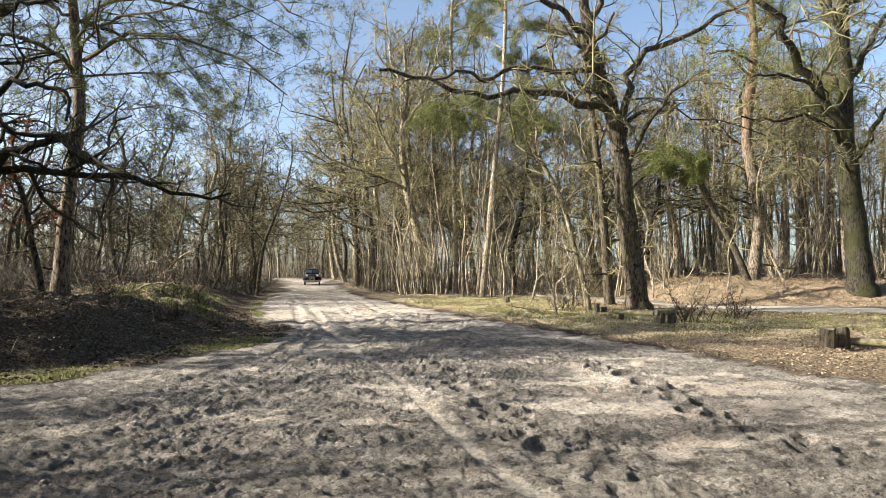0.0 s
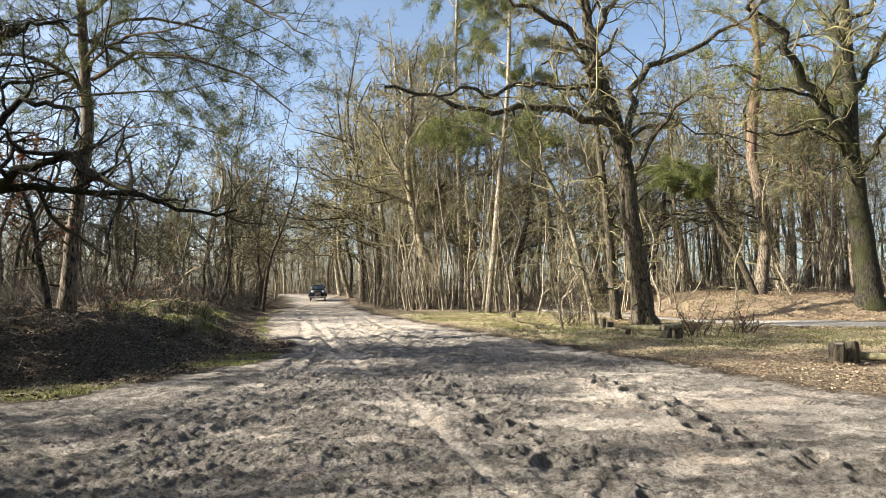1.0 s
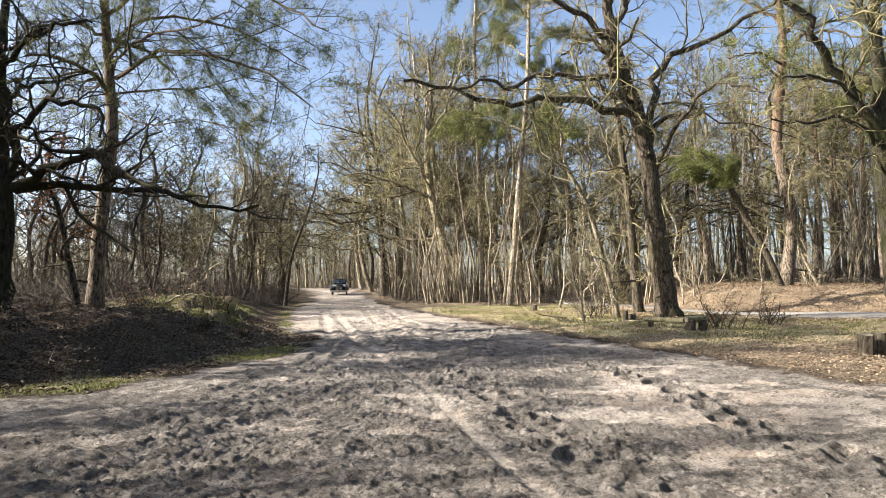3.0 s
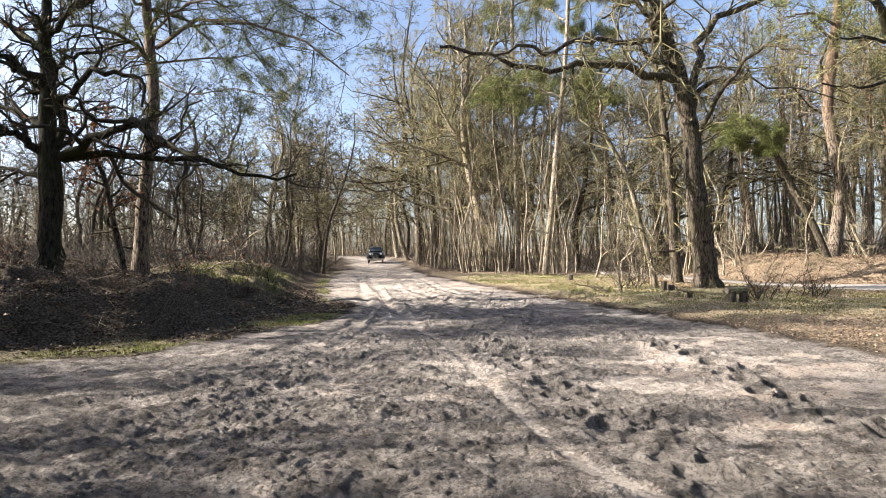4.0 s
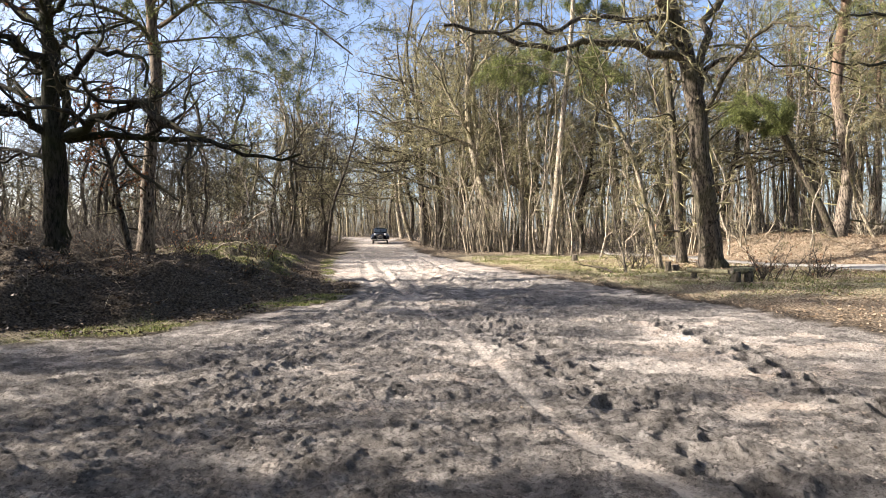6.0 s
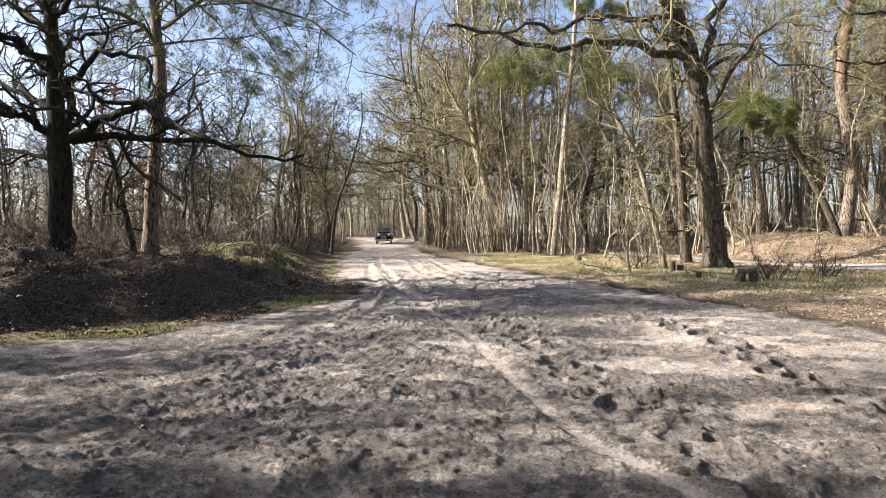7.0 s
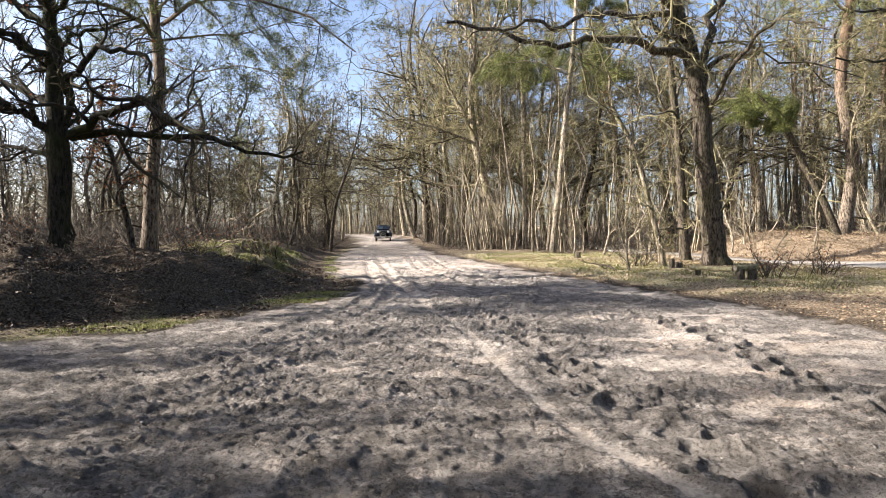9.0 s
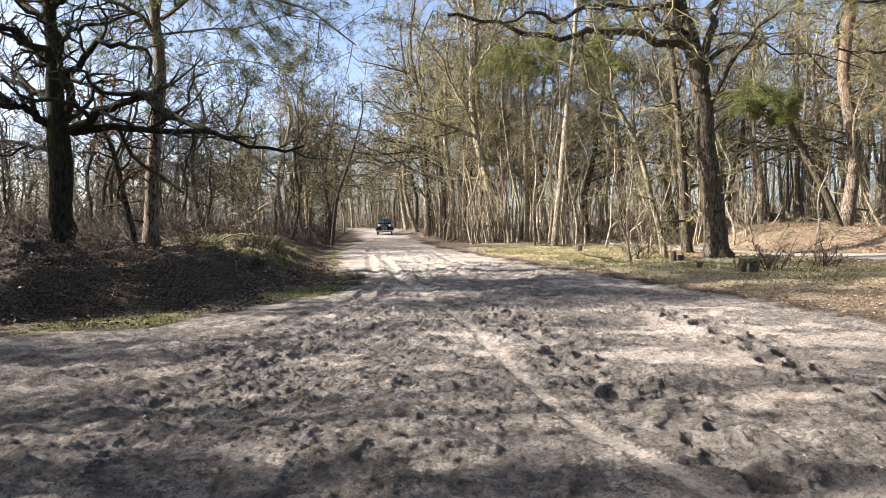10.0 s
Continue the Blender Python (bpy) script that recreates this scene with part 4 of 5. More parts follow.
tree("pine_tree", "sunlit slender pine with pale bark at the verge", PINE_BRIGHT, rng_of(9), PALE_BARK, TWIGS, auto=2, limb_len=0.10, limb_from=0.8, branches=10, twigs=6, sprays=0, gnarl=0.12, needles=12000, limb_angle=80, tuft=0.2, branch_len=0.34, twig_len=0.5, lift=0.0, slim=0.64)
tree("young_tree", "thin crooked leaning young tree beside the path", TREE_CROOKED, rng_of(10), WOOD_BARK, TWIGS, auto=13, limb_len=0.22, limb_from=0.14, branches=7, twigs=7, sprays=4, gnarl=0.4, leaves=40)
tree("woodland_tree", "slim bare tree with mossy bark beside the oak", TREE_BY_OAK, rng_of(11), OAK_BARK, TWIGS, auto=14, limb_len=0.17, limb_from=0.12, branches=7, twigs=7, sprays=5, gnarl=0.4, leaves=110, dead=14, slim=0.80)
tree("woodland_tree", "dark bare tree beside the sandy road", TREE_DARK, rng_of(12), OAK_BARK, TWIGS, auto=6, limb_len=0.4, limb_from=0.35, branches=9, twigs=8, sprays=6, gnarl=0.2, least=0.013, slim=0.80)
OAK_SAPLING = dict(trunk=[(-10.6, 17, 0.93), (-10.73, 17, 1.57), (-10.98, 17, 2.68), (-11.2, 17, 3.64), (-11.44, 17, 4.3), (-11.5, 17, 5.2)], radii=[0.12, 0.10, 0.09, 0.075, 0.05, 0.02])
tree("young_tree", "small crooked oak still holding rust-brown leaves", OAK_SAPLING, rng_of(13), OAK_BARK, SHADED_TWIGS, auto=9, limb_len=0.4, limb_from=0.3, branches=6, twigs=6, sprays=3, gnarl=0.25, leaves=900)


# ---------- woodland: a few grown forms, repeated ----------
def stem(rng, height, radius, lean, bends):
    n = 7
    x = np.cumsum(rng.standard_normal(n) * bends) + np.linspace(0, lean, n)
    y = np.cumsum(rng.standard_normal(n) * bends)
    z = np.linspace(0, height, n)
    x, y = x - x[0], y - y[0]
    taper = np.array([1.25, 1.0, 0.9, 0.78, 0.62, 0.42, 0.15]) * radius
    return dict(trunk=[(float(a), float(b), float(c)) for a, b, c in zip(x, y, z)], radii=list(taper))


KINDS = []
for k, (h, r, lean, bends) in enumerate(((14, 0.14, 1.0, 0.35), (16, 0.13, -0.8, 0.25), (12, 0.11, 1.4, 0.4), (15, 0.17, 0.3, 0.4), (13, 0.085, 0.6, 0.25), (17, 0.15, -0.5, 0.3))):
    g = rng_of(30 + k)
    KINDS.append(tree("woodland_tree", "bare broadleaf tree of the sunlit wood with olive twigs", stem(g, h, r, lean, bends), g, (WOOD_BARK, PALE_BARK, WOOD_BARK, WOOD_BARK, PALE_BARK, OAK_BARK)[k], TWIGS,
                      auto=13, limb_len=0.36, limb_from=0.30, branches=7, twigs=6, sprays=3, gnarl=0.32, rest=False, least=0.012, lift=0.02, group="trees of the wood", limb_angle=58, dead=8, twig_len=0.55, near=False, branch_len=0.6))
OAKS = []
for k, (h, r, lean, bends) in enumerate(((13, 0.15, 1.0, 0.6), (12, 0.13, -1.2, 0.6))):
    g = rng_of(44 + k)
    OAKS.append(tree("woodland_tree", "crooked bare oak behind the bank, twigs coloured dark as if backlit", stem(g, h, r, lean, bends), g, OAK_BARK, SHADED_TWIGS,
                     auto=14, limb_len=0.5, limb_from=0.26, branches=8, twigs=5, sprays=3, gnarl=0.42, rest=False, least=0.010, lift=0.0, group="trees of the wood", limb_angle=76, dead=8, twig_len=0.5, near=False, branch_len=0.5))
PINES = []
for k, (h, r, green) in enumerate(((18, 0.2, 900), (16, 0.16, 900), (17, 0.17, 220))):
    g = rng_of(50 + k)
    PINES.append(tree("pine_tree", "straight Scots pine of the wood with a high green crown", stem(g, h, r, 0.4, 0.15), g, PINE_BARK, TWIGS,
                      auto=14, limb_len=0.17, limb_from=0.5, branches=5, twigs=4, sprays=0, gnarl=0.16, needles=green, rest=False, least=0.013, group="pines of the wood", limb_angle=75, dead=14, near=False, tuft=0.34, branch_len=0.6, twig_len=0.5))
YOUNG = []
for k, (h, r) in enumerate(((6.5, 0.06), (5.0, 0.05), (8.0, 0.075))):
    g = rng_of(60 + k)
    YOUNG.append(tree("young_tree", "thin bare young tree in the undergrowth", stem(g, h, r, 0.6, 0.3), g, PALE_BARK, TWIGS,
                      auto=13, limb_len=0.32, limb_from=0.1, branches=5, twigs=4, sprays=2, gnarl=0.44, rest=False, least=0.010, group="young trees", limb_angle=45, near=False, twig_len=0.5, branch_len=0.5))


SPREADING = []
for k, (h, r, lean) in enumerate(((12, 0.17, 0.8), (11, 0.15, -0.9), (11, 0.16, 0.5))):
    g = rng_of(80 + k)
    SPREADING.append(tree("woodland_tree", ("bare spreading tree with tangled mossy twigs at the road edge", "bare spreading tree with tangled mossy twigs at the road edge", "bare spreading oak behind the bank, twigs coloured dark as if backlit")[k], stem(g, h, r, lean, 0.4), g, (WOOD_BARK, OAK_BARK, OAK_BARK)[k], (TWIGS, TWIGS, SHADED_TWIGS)[k],
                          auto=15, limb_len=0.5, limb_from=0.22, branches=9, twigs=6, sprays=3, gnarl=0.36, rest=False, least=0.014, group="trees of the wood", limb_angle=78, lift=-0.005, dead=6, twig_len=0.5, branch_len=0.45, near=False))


def bush(name, label, rng, stems, height, leaves=0, mat=SHRUB_TWIGS, thick=0.016, spread=0.55, shoots=9, bend=0.25):
    root = new(name)
    tagged(root, label, "shrub", "shrubs of the undergrowth")
    D = unit(np.c_[rng.standard_normal((stems, 2)) * spread, np.ones(stems)])
    L = height * rng.uniform(0.5, 1.1, stems)
    P = np.empty((stems, 5, 3))
    P[:, 0] = np.c_[rng.standard_normal((stems, 2)) * 0.28, np.full(stems, -0.08)]
    for k in range(1, 5):
        D = unit(D + rng.standard_normal((stems, 3)) * bend + np.array([0, 0, 0.03]))
        P[:, k] = P[:, k - 1] + D * L[:, None] / 4
    R = np.linspace(thick, 0.007, 5)[None] * rng.uniform(0.7, 1.5, (stems, 1))
    TP, TR = sprout(P, R, rng, shoots, 0.15, 1, 45, 0.38, 2, 0.22, 0.03, 0.7, 0.009)
    SP, SR = sprout(TP, TR, rng, 3, 0.1, 1, 45, 0.5, 2, 0.1, 0, 0.8, 0.007)
    tagged(child("crown", mesh_of("crown", [tubes(P, R, 3), spikes(TP, TR[:, 0]), spikes(SP, SR[:, 0])], mat), root), kind="stuff")
    if leaves:
        along = TP[:, 1:].reshape(-1, 3)
        pick = rng.permutation(len(along))[:leaves]
        tagged(child("foliage", mesh_of("foliage", [small_leaves(along[pick], rng, 0.08)], BROWN_LEAVES, False), root, "withered brown leaves"), kind="stuff")
    return root


BUSHES = [bush("shrub", "bare twiggy shrub of the undergrowth", rng_of(70), 18, 2.2), bush("shrub", "low bare shrub with a few withered leaves", rng_of(71), 16, 1.3, 60), bush("shrub", "tall arching bare shrub", rng_of(72), 14, 3.2)]
COPPICE = [bush("shrub", "clump of thin pale sunlit stems", rng_of(73), 8, 6.5, 0, PALE_TWIGS, 0.045, 0.11, 8, 0.09), bush("shrub", "clump of thin pale sunlit stems", rng_of(74), 6, 8.0, 0, PALE_TWIGS, 0.055, 0.10, 9, 0.08),
           bush("shrub", "pale arching stems with a few withered leaves", rng_of(75), 12, 3.4, 50, PALE_TWIGS, 0.028, 0.5, 9)]
# bushy pine made as a shade caster; every copy stands out of view
g = rng_of(90)
SHADE_PINE = tree("pine_tree", "unseen young bushy pine with dense needles, added to cast shade", stem(g, 11, 0.14, 0.3, 0.15), g, PINE_BARK, TWIGS, auto=22, limb_len=0.26, limb_from=0.14, branches=6, twigs=4, sprays=0, gnarl=0.16, needles=1100,
                  rest=False, least=0.013, group="pines of the wood", limb_angle=72, near=False, tuft=0.34, branch_len=0.6, twig_len=0.5)


def put(proto, x, y, turn, size):
    z = ground_z(x, y)
    return copy_thing(proto, Matrix.Translation((x, y, z)) @ Matrix.Rotation(turn, 4, "Z") @ Matrix.Scale(size, 4))


def scatter(count, seed, box, gap, allowed, kinds, sizes, taken):
    g = random.Random(seed)
    placed, tries = 0, 0
    while placed < count and tries < count * 60:
        tries += 1
        x, y = g.uniform(box[0], box[1]), g.uniform(box[2], box[3])
        if not allowed(x, y) or any((x - a) ** 2 + (y - b) ** 2 < gap * gap for a, b in taken):
            continue
        taken.append((x, y))
        put(g.choice(kinds), x, y, g.uniform(0, 6.283), g.uniform(*sizes))
        placed += 1


def right_wood(x, y):
    return x > np.interp(y, RIGHT_Y, RIGHT_X) + 1.2 and (y > 39 or beyond_path(x, y) > 6) and abs(beyond_path(x, y)) > 2.6


def left_wood(x, y):
    return x < np.interp(y, LEFT_Y, LEFT_X) - (6.0 if y < 33 else 1.0)


TAKEN = [(s["trunk"][0][0], s["trunk"][0][1]) for s in (OAK_CROSSING, OAK_MOUND, OAK_BANK, PINE_BANK, PINE_MOUND, PINE_LEANING, TREE_LEANING, PINE_PALE, PINE_BRIGHT, TREE_CROOKED, TREE_BY_OAK, TREE_DARK)]
# slim stems standing round the pines at the verge, and the straight pines behind the mound; pines at x below -11 are
# added out of view to cast shade
for proto, x, y, turn, size in ((KINDS[4], 1.6, 39.5, 0.5, 0.95), (KINDS[4], 0.2, 40.2, 2.5, 1.0), (KINDS[1], 2.2, 41.0, 4.0, 0.85), (KINDS[4], -0.1, 43.0, 1.5, 0.9), (KINDS[2], -2.0, 43.5, 3.3, 1.0),
                                (KINDS[4], -3.6, 46.0, 5.1, 1.05), (KINDS[4], -2.8, 41.6, 0.3, 0.95), (KINDS[4], 1.0, 44.0, 3.9, 1.1), (KINDS[4], -5.9, 51.0, 2.2, 1.1), (KINDS[4], 3.9, 42.2, 5.9, 1.0), (KINDS[4], 6.4, 36.9, 1.1, 0.85), (KINDS[4], 9.6, 38.9, 4.0, 0.95), (KINDS[4], 12.2, 40.2, 2.9, 1.0), (KINDS[1], -4.6, 50.0, 0.8, 0.9), (KINDS[3], 6.0, 62.0, 0.0, 1.0), (PINES[2], 23.3, 44.0, 0.3, 1.0), (PINES[2], 24.6, 46.0, 1.3, 1.05), (PINES[2], 27.5, 45.0, 2.3, 0.95),
                                (PINES[2], 21.0, 50.0, 3.3, 1.1), (PINES[2], 23.0, 36.5, 4.3, 0.95), (PINES[1], -21.0, 12.2, 3.0, 1.4), (PINES[1], -12.4, 6.1, 1.0, 0.32), (PINES[0], -11.5, 2.1, 2.0, 0.4), (PINES[1], -13.0, 1.8, 4.0, 0.55), (KINDS[2], 17.6, 33.0, 4.0, 0.7), (KINDS[0], 13.8, 38.0, 1.0, 1.0), (KINDS[3], 15.0, 41.0, 2.2, 1.0),
                                (OAKS[0], -11.6, 40.0, 0.3, 0.8), (OAKS[1], -13.6, 45.0, 1.7, 0.85), (SPREADING[1], -15.5, 52.0, 2.6, 0.9), (OAKS[0], -14.4, 49.0, 4.4, 0.85), (SPREADING[0], -18.5, 62.0, 0.4, 1.0), (OAKS[1], -12.4, 34.5, 3.4, 0.75)):
    put(proto, x, y, turn, size)
    TAKEN.append((x, y))
scatter(27, 1, (-14, 44, 34, 62), 2.6, right_wood, KINDS + KINDS + PINES[2:], (0.9, 1.3), TAKEN)
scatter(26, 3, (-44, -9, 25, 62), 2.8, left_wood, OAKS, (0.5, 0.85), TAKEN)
scatter(34, 5, (-14, 40, 36, 60), 1.2, right_wood, YOUNG, (0.7, 1.3), TAKEN)
scatter(14, 6, (-36, -8, 24, 55), 1.5, left_wood, YOUNG, (0.6, 1.1), TAKEN)
scatter(40, 7, (-12, 42, 38, 62), 1.4, right_wood, BUSHES, (0.7, 1.2), TAKEN)
scatter(40, 8, (-34, -8, 21, 50), 1.4, left_wood, BUSHES, (0.7, 1.2), TAKEN)
for x, y, k, turn, size in ((-1.6, 45.5, 0, 0.4, 1.6), (-5.8, 52.5, 1, 1.7, 1.7), (-8.2, 61, 0, 2.9, 1.75), (5.0, 44.6, 1, 4.2, 1.5), (10.5, 41.5, 0, 5.3, 1.3), (19.5, 38.5, 1, 0.9, 1.25), (-13.2, 36, 0, 2.2, 0.85), (-15.6, 45, 1, 3.6, 0.95), (-18.5, 56, 0, 5.0, 1.1), (-17, 40, 1, 0.4, 0.8), (-12.4, 30.5, 0, 1.9, 0.5), (-14.8, 29.5, 2, 1.1, 0.55), (-20, 36, 2, 0.2, 0.7), (-3.6, 49.5, 1, 3.1, 1.6), (-10.6, 68, 1, 0.2, 1.7), (-12.8, 76, 0, 1.1, 1.7), (0.6, 50.5, 0, 4.4, 1.7), (-4.6, 57, 0, 5.5, 1.75),
                            (-16.5, 88, 1, 4.9, 1.45), (-19.8, 100, 0, 2.1, 1.5), (-20.6, 70, 2, 0.6, 1.3), (-23.5, 82, 2, 3.0, 1.3), (-27.5, 96, 0, 1.8, 1.5), (-31, 108, 1, 5.8, 1.5), (-23, 112, 1, 0.7, 1.5), (2.4, 46.5, 0, 2.0, 1.4), (7.6, 45.0, 0, 0.1, 1.4), (14.0, 43.0, 1, 3.8, 1.3), (24.5, 41.5, 0, 5.6, 1.2)):
    put(SPREADING[k], x, y, turn, size)
for x, y, k, turn, size in ((-2.4, 40.6, 0, 0.2, 0.9), (-0.4, 39.6, 1, 2.7, 0.8), (7.4, 38.2, 1, 2.4, 0.7), (2.9, 38.6, 1, 3.1, 0.9), (-4.2, 47.5, 1, 5.0, 1.0), (3.6, 40.6, 2, 0.9, 1.0), (-6.3, 53.5, 0, 1.9, 1.1), 
                            (10.2, 36.4, 1, 0.6, 0.9), (11.9, 34.6, 2, 1.5, 1.1), (18.4, 35.4, 2, 4.8, 1.0), (22.6, 38.4, 1, 0.4, 1.0), (8.6, 41.0, 2, 2.2, 1.2), (24.8, 36.2, 2, 3.4, 1.0)):
    put(COPPICE[k], x, y, turn, size)
# pines added left of the view to shade bank, oak, thicket and sand
for x, y, turn, size in ((-17.4, 14.0, 2.7, 0.85), (-21.5, 15.0, 0.9, 0.8), (-28.5, 21.5, 1.4, 0.85), (-30.5, 24.0, 3.6, 1.1), (-33.0, 27.5, 0.2, 1.1), (-17.5, 9.2, 0.3, 0.6), (-15.2, 14.4, 1.9, 0.45), (-14.6, 6.7, 4.1, 0.45)):
    put(SHADE_PINE, x, y, turn, size)
# trees beside the clearing, added out of view so that their shade falls across the sand
for x, y, k, turn, size in ((-15.5, 3.6, 2, 0.4, 0.8), (-26, 8.6, 1, 1.0, 1.05), (-23, 1.9, 0, 2.2, 1.22), (-20, -1.5, 3, 0.2, 1.0), (-28, 3.4, 5, 1.2, 1.0), (-21, 6.2, 4, 3.3, 1.0)):
    put(KINDS[k], x, y, turn, size)
put(SPREADING[2], -21.5, 11.6, 0.8, 1.3)
put(SPREADING[2], -16.8, 33.5, 2.3, 0.95)
put(SPREADING[2], -18.0, 42.0, 4.4, 1.05)
# tall trees whose crowns reach over the road
for x, y, k, turn, size in ((-4.9, 47.8, 0, 0.9, 1.45), (-1.2, 48.6, 3, 2.1, 1.35), (-7.3, 55.0, 5, 3.7, 1.4), (1.6, 52.0, 0, 5.1, 1.4), (-9.9, 65.0, 3, 1.4, 1.5), (-3.2, 56.5, 1, 4.3, 1.4), (-15.9, 47.0, 0, 2.6, 1.05), (-18.2, 55.5, 3, 0.3, 1.2)):
    put(KINDS[k], x, y, turn, size)
# pine added out of view for a band of shade on sand and verge
put(PINES[0], -19.5, 10.2, 0.8, 0.88)
for proto, (x, y) in zip([SHADE_PINE] + COPPICE + SPREADING + OAKS + KINDS + PINES + YOUNG + BUSHES, ((-27.0, 4.0), (-1.4, 41.4), (6.6, 41.6), (19.6, 37.0), (4.2, 51), (14.5, 46), (-24, 47), (-27, 40), (-33, 44), (-30, 33), (9, 47), (-2, 48), (20, 45), (3, 44), (28, 50), (24, 40), (31, 38), (29, 47), (-13, 30), (6, 43), (13, 42), (-12, 25), (-9.5, 22), (-15, 29))):
    proto.location = (x, y, ground_z(x, y))


# ---------- the wood beyond ----------
def far_wood(label, count, seed, spots, tall, tufts=0, low=0.14, slim=1.0, limbs=12, mat=None):
    g = np.random.default_rng(seed)
    x, y = spots(g, count)
    z = land(x, y)
    h = g.uniform(0.7, 1.15, count) * tall
    P = np.empty((count, 5, 3))
    P[:, 0] = np.c_[x, y, z - 0.1]
    for k in range(1, 5):
        P[:, k] = P[:, k - 1] + np.c_[g.standard_normal((count, 2)) * 0.35, h / 4]
    R = np.array([1.0, 0.8, 0.62, 0.4, 0.1])[None] * g.uniform(0.1, 0.24, (count, 1)) * slim
    BP, BR = sprout(P, R, g, limbs, low, 0.99, 66, 0.30, 4, 0.36, 0.02, 0.5, 0.03)
    TP, TR = sprout(BP, BR, g, 9, 0.05, 1, 60, 0.5, 2, 0.3, 0.0, 0.8, 0.022)
    me = mesh_of("far_wood", [tubes(P, R, 5), tubes(BP, BR, 3), spikes(TP, TR[:, 0])], mat or FAR_TWIGS)
    tagged(new("far_wood", me), label, "woodland", kind="stuff")
    if tufts:
        pick = g.integers(0, len(TP), tufts)
        v = needle_tufts(TP[pick, 1] + g.standard_normal((tufts, 3)) * 0.4, unit(TP[pick, 1] - TP[pick, 0]), g, 5, 0.8, 0.09)
        tagged(new("pine_foliage", mesh_of("pine_foliage", [v], NEEDLES, False)), "dark green needles of the pine stand", "foliage", kind="stuff")


def beyond(g, n):
    a, d = g.uniform(-1.0, 0.95, n), g.uniform(92, 170, n)
    x, y = d * np.sin(a), d * np.cos(a)
    road = (x > np.interp(y, LEFT_Y, LEFT_X) - 0.5) & (x < np.interp(y, RIGHT_Y, RIGHT_X) + 0.5) & (y < 118)
    return np.where(road, x + 9, x), y


# spots for the added stand behind the camera
def around(g, n):
    a, d = g.uniform(1.0, 4.45, n), 11 + 34 * g.random(n) ** 0.8
    return d * np.sin(a), d * np.cos(a)


def low_growth(label, count, seed, spots, tall, width, mat=SHRUB_TWIGS):
    g = np.random.default_rng(seed)
    x, y = spots(g, count)
    z = land(x, y)
    d = unit(np.c_[g.standard_normal((count, 2)) * 0.9, g.uniform(0.05, 0.9, count)])
    a = np.c_[x, y, z - 0.05]
    P = np.stack([a, a + d * (tall * g.uniform(0.35, 1.2, (count, 1)))], axis=1)
    me = mesh_of("undergrowth", [spikes(P, np.full(count, width))], mat)
    tagged(new("undergrowth", me), label, "undergrowth", kind="stuff")


def thicket_spots(lo, hi, a0, a1, keep):
    def spots(g, n):
        xs, ys = [], []
        while sum(map(len, xs)) < n:
            a, d = g.uniform(a0, a1, n), g.uniform(lo, hi, n)
            x, y = d * np.sin(a), d * np.cos(a)
            ok = keep(x, y)
            xs.append(x[ok])
            ys.append(y[ok])
        return np.concatenate(xs)[:n], np.concatenate(ys)[:n]
    return spots


def off_road(x, y):
    return (x < np.interp(y, LEFT_Y, LEFT_X) - 1.5) | (x > np.interp(y, RIGHT_Y, RIGHT_X) + 1.5)


far_wood("bare grey-brown wood closing the far distance", 150, 201, beyond, 15, low=0.4, slim=0.9)
far_wood("bare wood where the road bends away", 40, 207, thicket_spots(100, 165, -0.30, -0.12, lambda x, y: y > 0), 12, low=0.3)
far_wood("grey bare wood beyond the bank", 95, 211, thicket_spots(46, 96, -0.95, -0.25, off_road), 9, low=0.12, slim=0.8, limbs=14)
far_wood("slim bare stems beyond the footpath", 170, 212, thicket_spots(56, 92, -0.13, 0.8, off_road), 15, low=0.5, slim=0.68, limbs=9, mat=WOOD_BARK)
far_wood("close stand of pine stems beyond the mound", 80, 213, thicket_spots(46, 84, 0.28, 0.85, off_road), 17, 900, low=0.55, slim=0.62, limbs=10, mat=PINE_BARK)
far_wood("thin crowded stems deep in the wood beyond the footpath", 300, 214, thicket_spots(50, 100, -0.13, 0.85, off_road), 11, low=0.32, slim=0.36, limbs=7)
far_wood("thin crowded stems deep in the wood beyond the bank", 100, 215, thicket_spots(44, 100, -0.95, -0.27, off_road), 8, low=0.15, slim=0.36, limbs=8)
far_wood("low thicket where the road bends out of sight", 130, 216, thicket_spots(84, 130, -0.36, -0.08, off_road), 6, low=0.05, slim=0.4, limbs=10)
# unseen stand, added so that less sky light reaches the near sides
far_wood("unseen pine stand added behind the camera to block sky light", 170, 202, around, 18, 30000)
low_growth("dense leafless undergrowth in the far wood", 17000, 203, thicket_spots(64, 160, -0.95, 0.9, off_road), 1.9, 0.032)
low_growth("tangle of bare stems behind the bank", 9500, 204, thicket_spots(24, 64, -0.95, -0.24, lambda x, y: x < np.interp(y, LEFT_Y, LEFT_X) - np.where(y < 33, 6.0, 1.5)), 1.9, 0.014)
low_growth("thin stems and dead stalks in the sunlit wood", 9000, 205, thicket_spots(40, 64, -0.16, 0.75, lambda x, y: off_road(x, y) & (np.abs(beyond_path(x, y)) > 2.2)), 1.4, 0.013)
low_growth("dry upright stalks on the leafy bank", 1100, 206, thicket_spots(11, 22, -0.95, -0.28, lambda x, y: x < np.interp(y, LEFT_Y, LEFT_X) - 1.6), 0.42, 0.0055, PALE_TWIGS)


